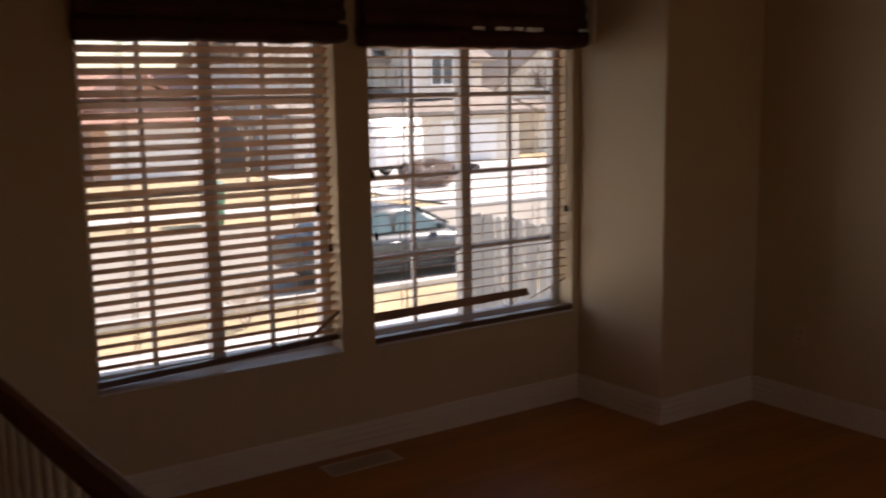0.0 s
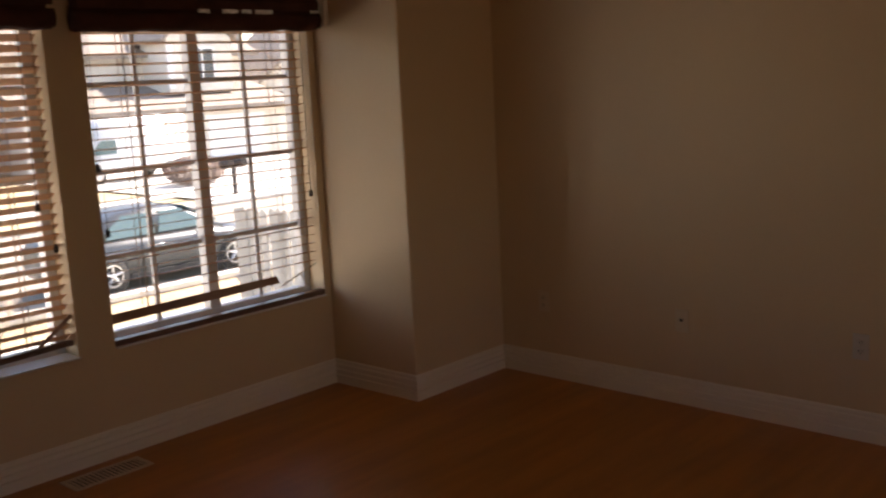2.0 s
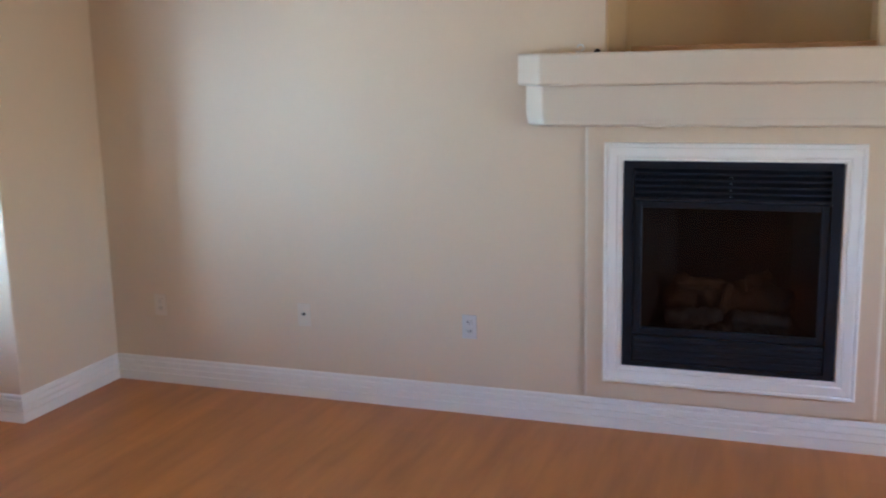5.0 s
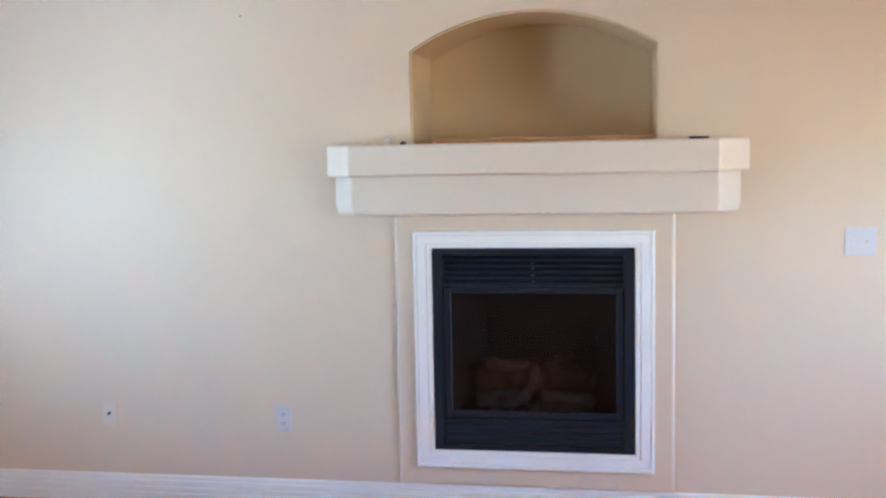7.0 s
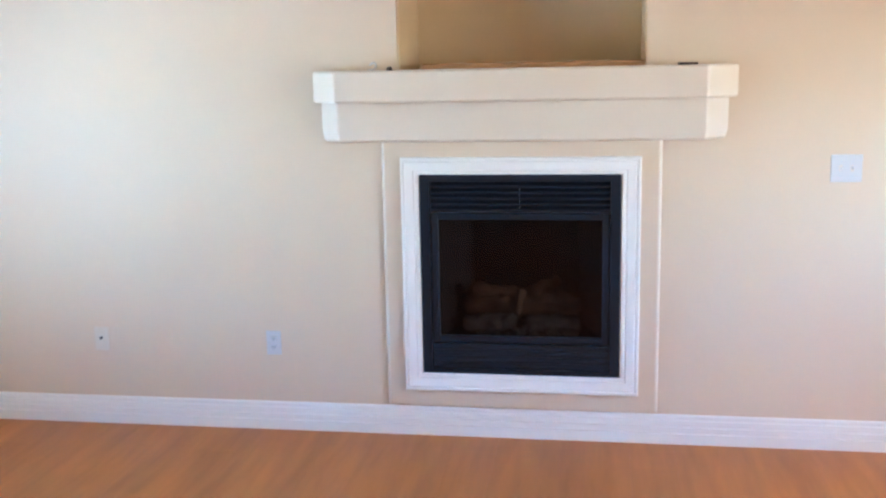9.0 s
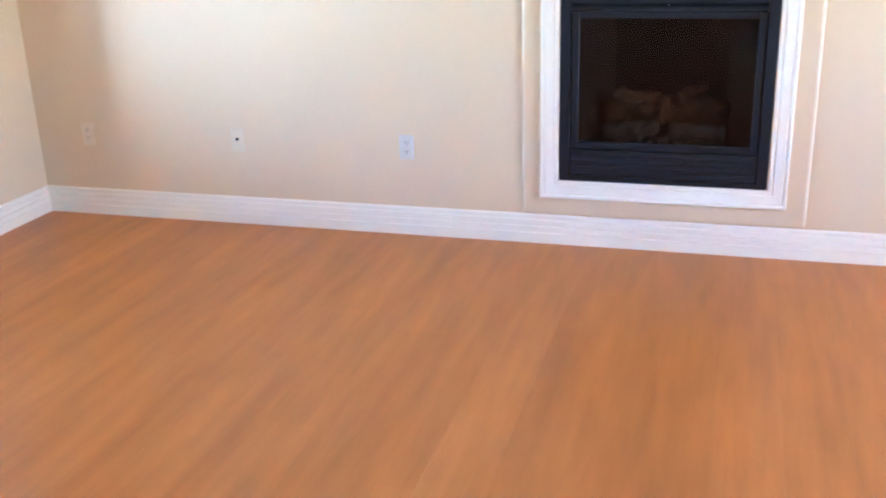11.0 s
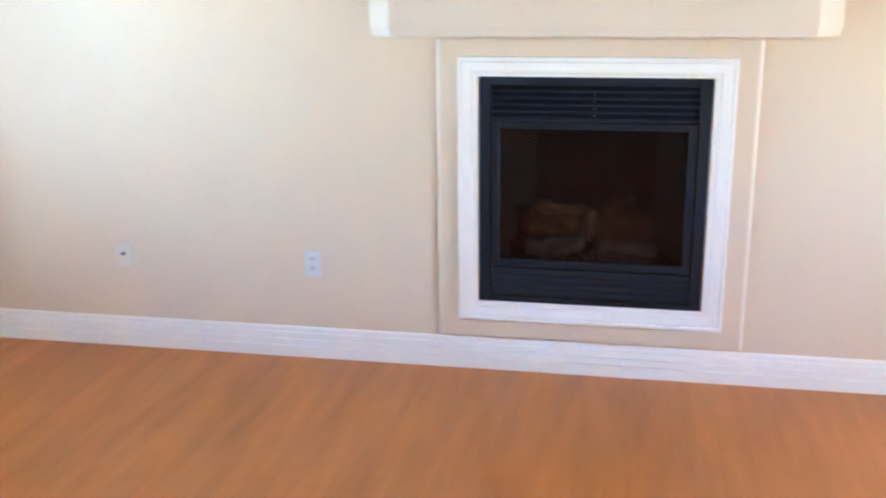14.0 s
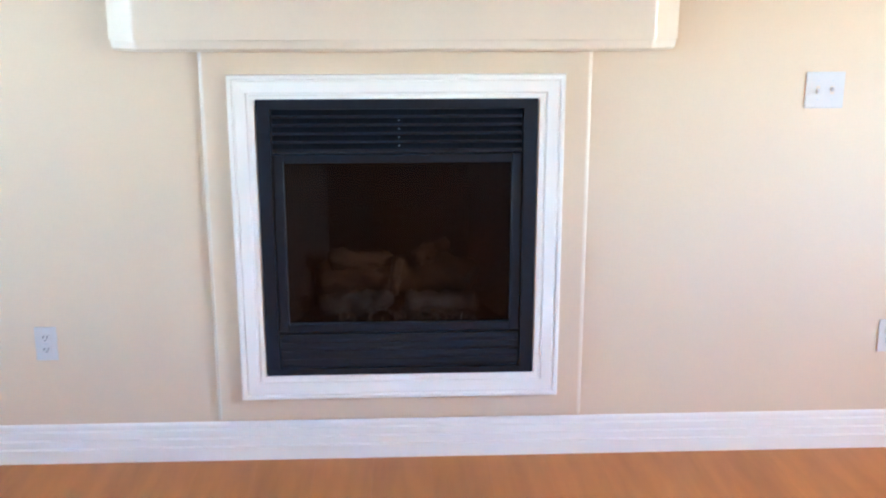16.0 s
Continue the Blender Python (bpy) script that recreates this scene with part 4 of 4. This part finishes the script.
# ---- houses across the street ----
def house(m, w, d, h, wall_mat, label, wing, garages, windows, gable, gd=0.9, rise=2.6, roof_mat=M_ROOF):
    """Front along x at y = 0, facing -y, with a one-storey garage wing before it.
    wing: x0 x1 depth eaves top. garages: x0 x1 z1. windows: x0 x1 z0 z1. gable on the upper storey: x0 x1 eaves peak, standing gd before the front."""
    hs = thing("house", m, label, "house", "houses across the street")
    part("wall", box(nb(), 0, w, 0, d, 0, h), wall_mat, hs)
    bm = prism(nb(), [(-0.7, h - 0.1), (d / 2, h + rise), (d + 0.7, h - 0.1), (d + 0.7, h + 0.1), (d / 2, h + rise + 0.25), (-0.7, h + 0.1)], -0.6, w + 0.6)
    part("roof", bm, roof_mat, hs, "brown shingle roof")
    wx0, wx1, wd, we, wt = wing
    part("wing_wall", box(nb(), wx0, wx1, -wd, -0.01, 0, we), wall_mat, hs)
    part("wing_roof", prism(nb(), [(-wd - 0.6, we - 0.1), (-0.02, wt), (-0.02, wt + 0.2), (-wd - 0.6, we + 0.12)], wx0 - 0.5, wx1 + 0.5), roof_mat, hs, "brown shingle lean-to roof")
    gx0, gx1, ge, gp = gable
    xm = (gx0 + gx1) / 2
    part("gable_wall", prism(nb(), [(gx0, wt - 0.4), (gx1, wt - 0.4), (gx1, ge), (xm, gp), (gx0, ge)], -gd, -0.03, "y"), wall_mat, hs)
    part("gable_roof", prism(nb(), [(gx0 - 0.5, ge - 0.2), (xm, gp + 0.08), (gx1 + 0.5, ge - 0.2), (gx1 + 0.5, ge), (xm, gp + 0.32), (gx0 - 0.5, ge)], -gd - 0.4, d / 2, "y"), roof_mat, hs, "brown shingle gable roof")
    part("corner_trim", box(nb(), gx0 - 0.03, gx0 + 0.34, -gd - 0.04, -gd + 0.1, wt - 0.1, ge - 0.25), M_GARAGE, hs, "white corner board")
    for x0, x1, z1 in garages:
        y = -wd
        g = part("garage_door", box(nb(), x0, x1, y - 0.06, y - 0.02, 0.02, z1), M_GARAGE, hs, "white panelled garage door")
        for r in range(4):
            for k in range(4):
                wx = (x1 - x0) / 4
                part("panel", box(nb(), x0 + k * wx + 0.08, x0 + (k + 1) * wx - 0.08, y - 0.075, y - 0.058, 0.1 + r * z1 / 4, (r + 1) * z1 / 4 - 0.06), M_GARAGE, g)
        part("garage_trim", box(nb(), x0 - 0.15, x1 + 0.15, y - 0.05, y - 0.005, z1, z1 + 0.18), M_GARAGE, hs)
    for x0, x1, z0, z1 in windows:
        y = -gd if gx0 <= x0 <= gx1 else 0
        bm = nb()
        for a in ((x0, x1, z0, z0 + 0.1), (x0, x1, z1 - 0.1, z1), (x0, x0 + 0.1, z0 + 0.1, z1 - 0.1), (x1 - 0.1, x1, z0 + 0.1, z1 - 0.1), ((x0 + x1) / 2 - 0.05, (x0 + x1) / 2 + 0.05, z0 + 0.1, z1 - 0.1)):
            box(bm, a[0], a[1], y - 0.10, y - 0.01, a[2], a[3])
        f = part("window", bm, M_GARAGE, hs, "white framed window")
        part("pane", box(nb(), x0 + 0.1, x1 - 0.1, y - 0.04, y - 0.012, z0 + 0.1, z1 - 0.1), M_HOUSEGLASS, f)
    return hs


house(pose(17.5, 49, G), 14.6, 10, 5.6, M_STUCCO, "two-storey beige house with white garage doors", (0, 14.3, 4.0, 2.7, 3.9),
      ((9.0, 12.6, 2.15), (2.0, 6.6, 2.2)), ((9.1, 10.7, 4.2, 5.94),), (7.8, 11.9, 6.4, 8.3), 2.6)
house(pose(-6, 50, G), 21, 10, 2.9, M_PINK, "low reddish tan house with a white garage door", (14.2, 20.4, 3.0, 2.6, 3.3),
      ((15.0, 19.2, 2.2),), ((1.5, 3.5, 0.9, 2.3), (4.0, 5.6, 0.9, 2.3), (9.0, 11.0, 0.9, 2.2)), (14.6, 19.8, 3.3, 4.7), 1.2, 2.3, M_ROOF_RED)
house(pose(32.4, 50, G), 16, 10, 3.2, M_STUCCO, "low beige house with a broad gable beside the driveway", (3.2, 8.6, 2.0, 2.6, 3.3),
      ((3.8, 7.4, 2.15),), ((4.0, 5.6, 3.85, 4.7), (10.0, 12.0, 0.9, 2.2)), (0.4, 12.5, 3.4, 7.8), 0.6)


# ---- bare trees and shrubs ----
def branches(bm, p, way, length, r, depth, rnd, spread=0.6):
    q = p + way * length
    tube(bm, p, q, r, r * 0.68, sides=5 if depth < 3 else 7)
    if depth == 0:
        return
    for _ in range(3 if depth > 1 else 4):
        v = (way + Vector((rnd.uniform(-1, 1), rnd.uniform(-1, 1), rnd.uniform(-0.25, 0.8))) * spread).normalized()
        branches(bm, p + way * length * rnd.uniform(0.65, 1.0), v, length * rnd.uniform(0.62, 0.82), r * 0.6, depth - 1, rnd, spread)


def bare_tree(m, height, seed, label, bark=M_BARK, girth=1.0):
    t = thing("bare_tree", m, label, "tree", "bare street trees")
    rnd = random.Random(seed)
    tr = nb()
    turned(tr, [(0.16 * girth, 0), (0.12 * girth, 0.2), (0.10 * girth, height * 0.2), (0.085 * girth, height * 0.3)], None, 9)
    part("trunk", tr, bark, t, smooth=True)
    cr = nb()
    for k in range(5):
        u = k * math.tau / 5 + rnd.uniform(-0.4, 0.4)
        branches(cr, Vector((0, 0, height * (0.24 + 0.012 * k))), Vector((0.55 * math.cos(u), 0.55 * math.sin(u), 0.9)).normalized(), height * 0.26, 0.05 * girth, 4, rnd)
    part("crown", cr, bark, t, "leafless twigs")
    return t


bare_tree(pose(-1.5, 34, G), 7.5, 3, "leafless street tree standing on dry lawn")
bare_tree(pose(12.2, 38.5, G), 7.5, 4, "pale leafless street tree standing on dry lawn", M_PALEBARK, 0.7)
bare_tree(pose(20.0, 38.5, G), 3.0, 9, "small pale leafless tree before the garage", M_TWIG)
bare_tree(pose(27.5, 36, G), 6.5, 6, "leafless street tree beside the driveway")


def bare_shrub(m, size, seed):
    t = thing("bare_shrub", m, "leafless pale twiggy shrub on the lawn", "shrub")
    rnd = random.Random(seed)
    bm = nb()
    for k in range(9):
        u = k * math.tau / 9
        branches(bm, Vector((0, 0, 0)), Vector((0.5 * math.cos(u), 0.5 * math.sin(u), 1)).normalized(), size * 0.4, 0.014, 3, rnd, 0.5)
    part("twigs", bm, M_TWIG, t)


bare_shrub(pose(2.05, 15.2, G), 0.95, 11)

bush = thing("brown_bush", pose(18.0, 33.6, G) @ Matrix.Diagonal((0.95, 0.8, 0.78, 1)), "round brown winter bush beside the pavement", "bush")
bm = nb()
rnd = random.Random(2)
for k in range(5200):
    v = Vector((rnd.gauss(0, 1), rnd.gauss(0, 1), rnd.gauss(0, 1))).normalized() * rnd.uniform(0.66, 1.03)
    c = Vector((v.x * 1.35, v.y * 1.2, 0.78 + v.z * 0.75))
    a, b = (Vector((rnd.uniform(-1, 1), rnd.uniform(-1, 1), rnd.uniform(-1, 1))).normalized() * 0.05 for _ in range(2))
    vs = [bm.verts.new(c + o) for o in (a, b, -a, -b)]
    bm.faces.new(vs)
part("foliage", bm, M_BUSH, bush)
bm = nb()
for k in range(6):
    tube(bm, (0, 0, 0), (0.7 * math.cos(k), 0.7 * math.sin(k), 0.9), 0.05, 0.02, sides=6)
part("stems", bm, M_BARK, bush)

box_ = thing("mailbox", pose(16.55, 29.0, G), "dark double mailbox on a post beside the street", "mailbox")
part("post", box(nb(), -0.06, 0.06, -0.06, 0.06, 0, 1.0, 0.01, 1), M_TASSEL, box_)
part("crossbar", box(nb(), -0.5, 0.5, -0.05, 0.05, 0.98, 1.04), M_TASSEL, box_)
for x in (-0.28, 0.28):
    bm = prism(nb(), [(x - 0.14, 1.04), (x + 0.14, 1.04), (x + 0.14, 1.2), (x + 0.09, 1.28), (x, 1.31), (x - 0.09, 1.28), (x - 0.14, 1.2)], -0.26, 0.26, "y")
    part("letterbox", bm, M_TASSEL, box_)
bin_ = thing("green_bin", pose(6.8, 28.7, G) @ Matrix.Scale(1.35, 4), "green plastic wheeled bin standing on the lawn beside the kerb", "bin")
part("tub", turned(nb(), [(0.24, 0), (0.27, 0.3), (0.29, 0.85), (0.30, 0.88)], None, 16), M_GREEN, bin_, smooth=True)
part("lid", turned(nb(), [(0.31, 0.88), (0.31, 0.92), (0.2, 0.98), (0.03, 1.0)], None, 16), M_GREEN, bin_, smooth=True)

# ---- floor planks ----
PW, PL = 0.192, 1.285
meshes = {}


def plank_mesh(w, l):
    key = (round(w, 3), round(l, 3))
    if key not in meshes:
        bm = nb()
        e = 0.00012
        lo = [bm.verts.new((sx * (l / 2 - e), sy * (w / 2 - e), -0.009)) for sx, sy in ((-1, -1), (1, -1), (1, 1), (-1, 1))]
        mi = [bm.verts.new((sx * (l / 2 - e), sy * (w / 2 - e), -0.0003)) for sx, sy in ((-1, -1), (1, -1), (1, 1), (-1, 1))]
        hi = [bm.verts.new((sx * (l / 2 - 1.8 * e), sy * (w / 2 - 1.8 * e), 0.0)) for sx, sy in ((-1, -1), (1, -1), (1, 1), (-1, 1))]
        bm.faces.new(hi)
        for a, b in ((lo, mi), (mi, hi)):
            for i in range(4):
                bm.faces.new((a[i], a[(i + 1) % 4], b[(i + 1) % 4], b[i]))
        d = bpy.data.meshes.new("plank")
        bm.to_mesh(d)
        bm.free()
        d.materials.append(M_PLANK)
        meshes[key] = d
    return meshes[key]


rows = int((Y_N - Y_S) / PW)
pw = (Y_N - Y_S) / rows
rnd = random.Random(21)
for r in range(rows):
    yc = Y_S + (r + 0.5) * pw
    x_lo = WELL[1] + 0.005 if yc > WELL[2] else X_W
    x = 0.0
    first = (0.31, 0.77, 1.07, 0.52, 0.92)[r % 5]
    while x > x_lo + 0.01:
        l = min(first if x == 0.0 else PL, x - x_lo)
        ob = new("plank", plank_mesh(pw, l))
        ob.parent = floor
        ob.location = (x - l / 2, yc, 0)
        x -= l
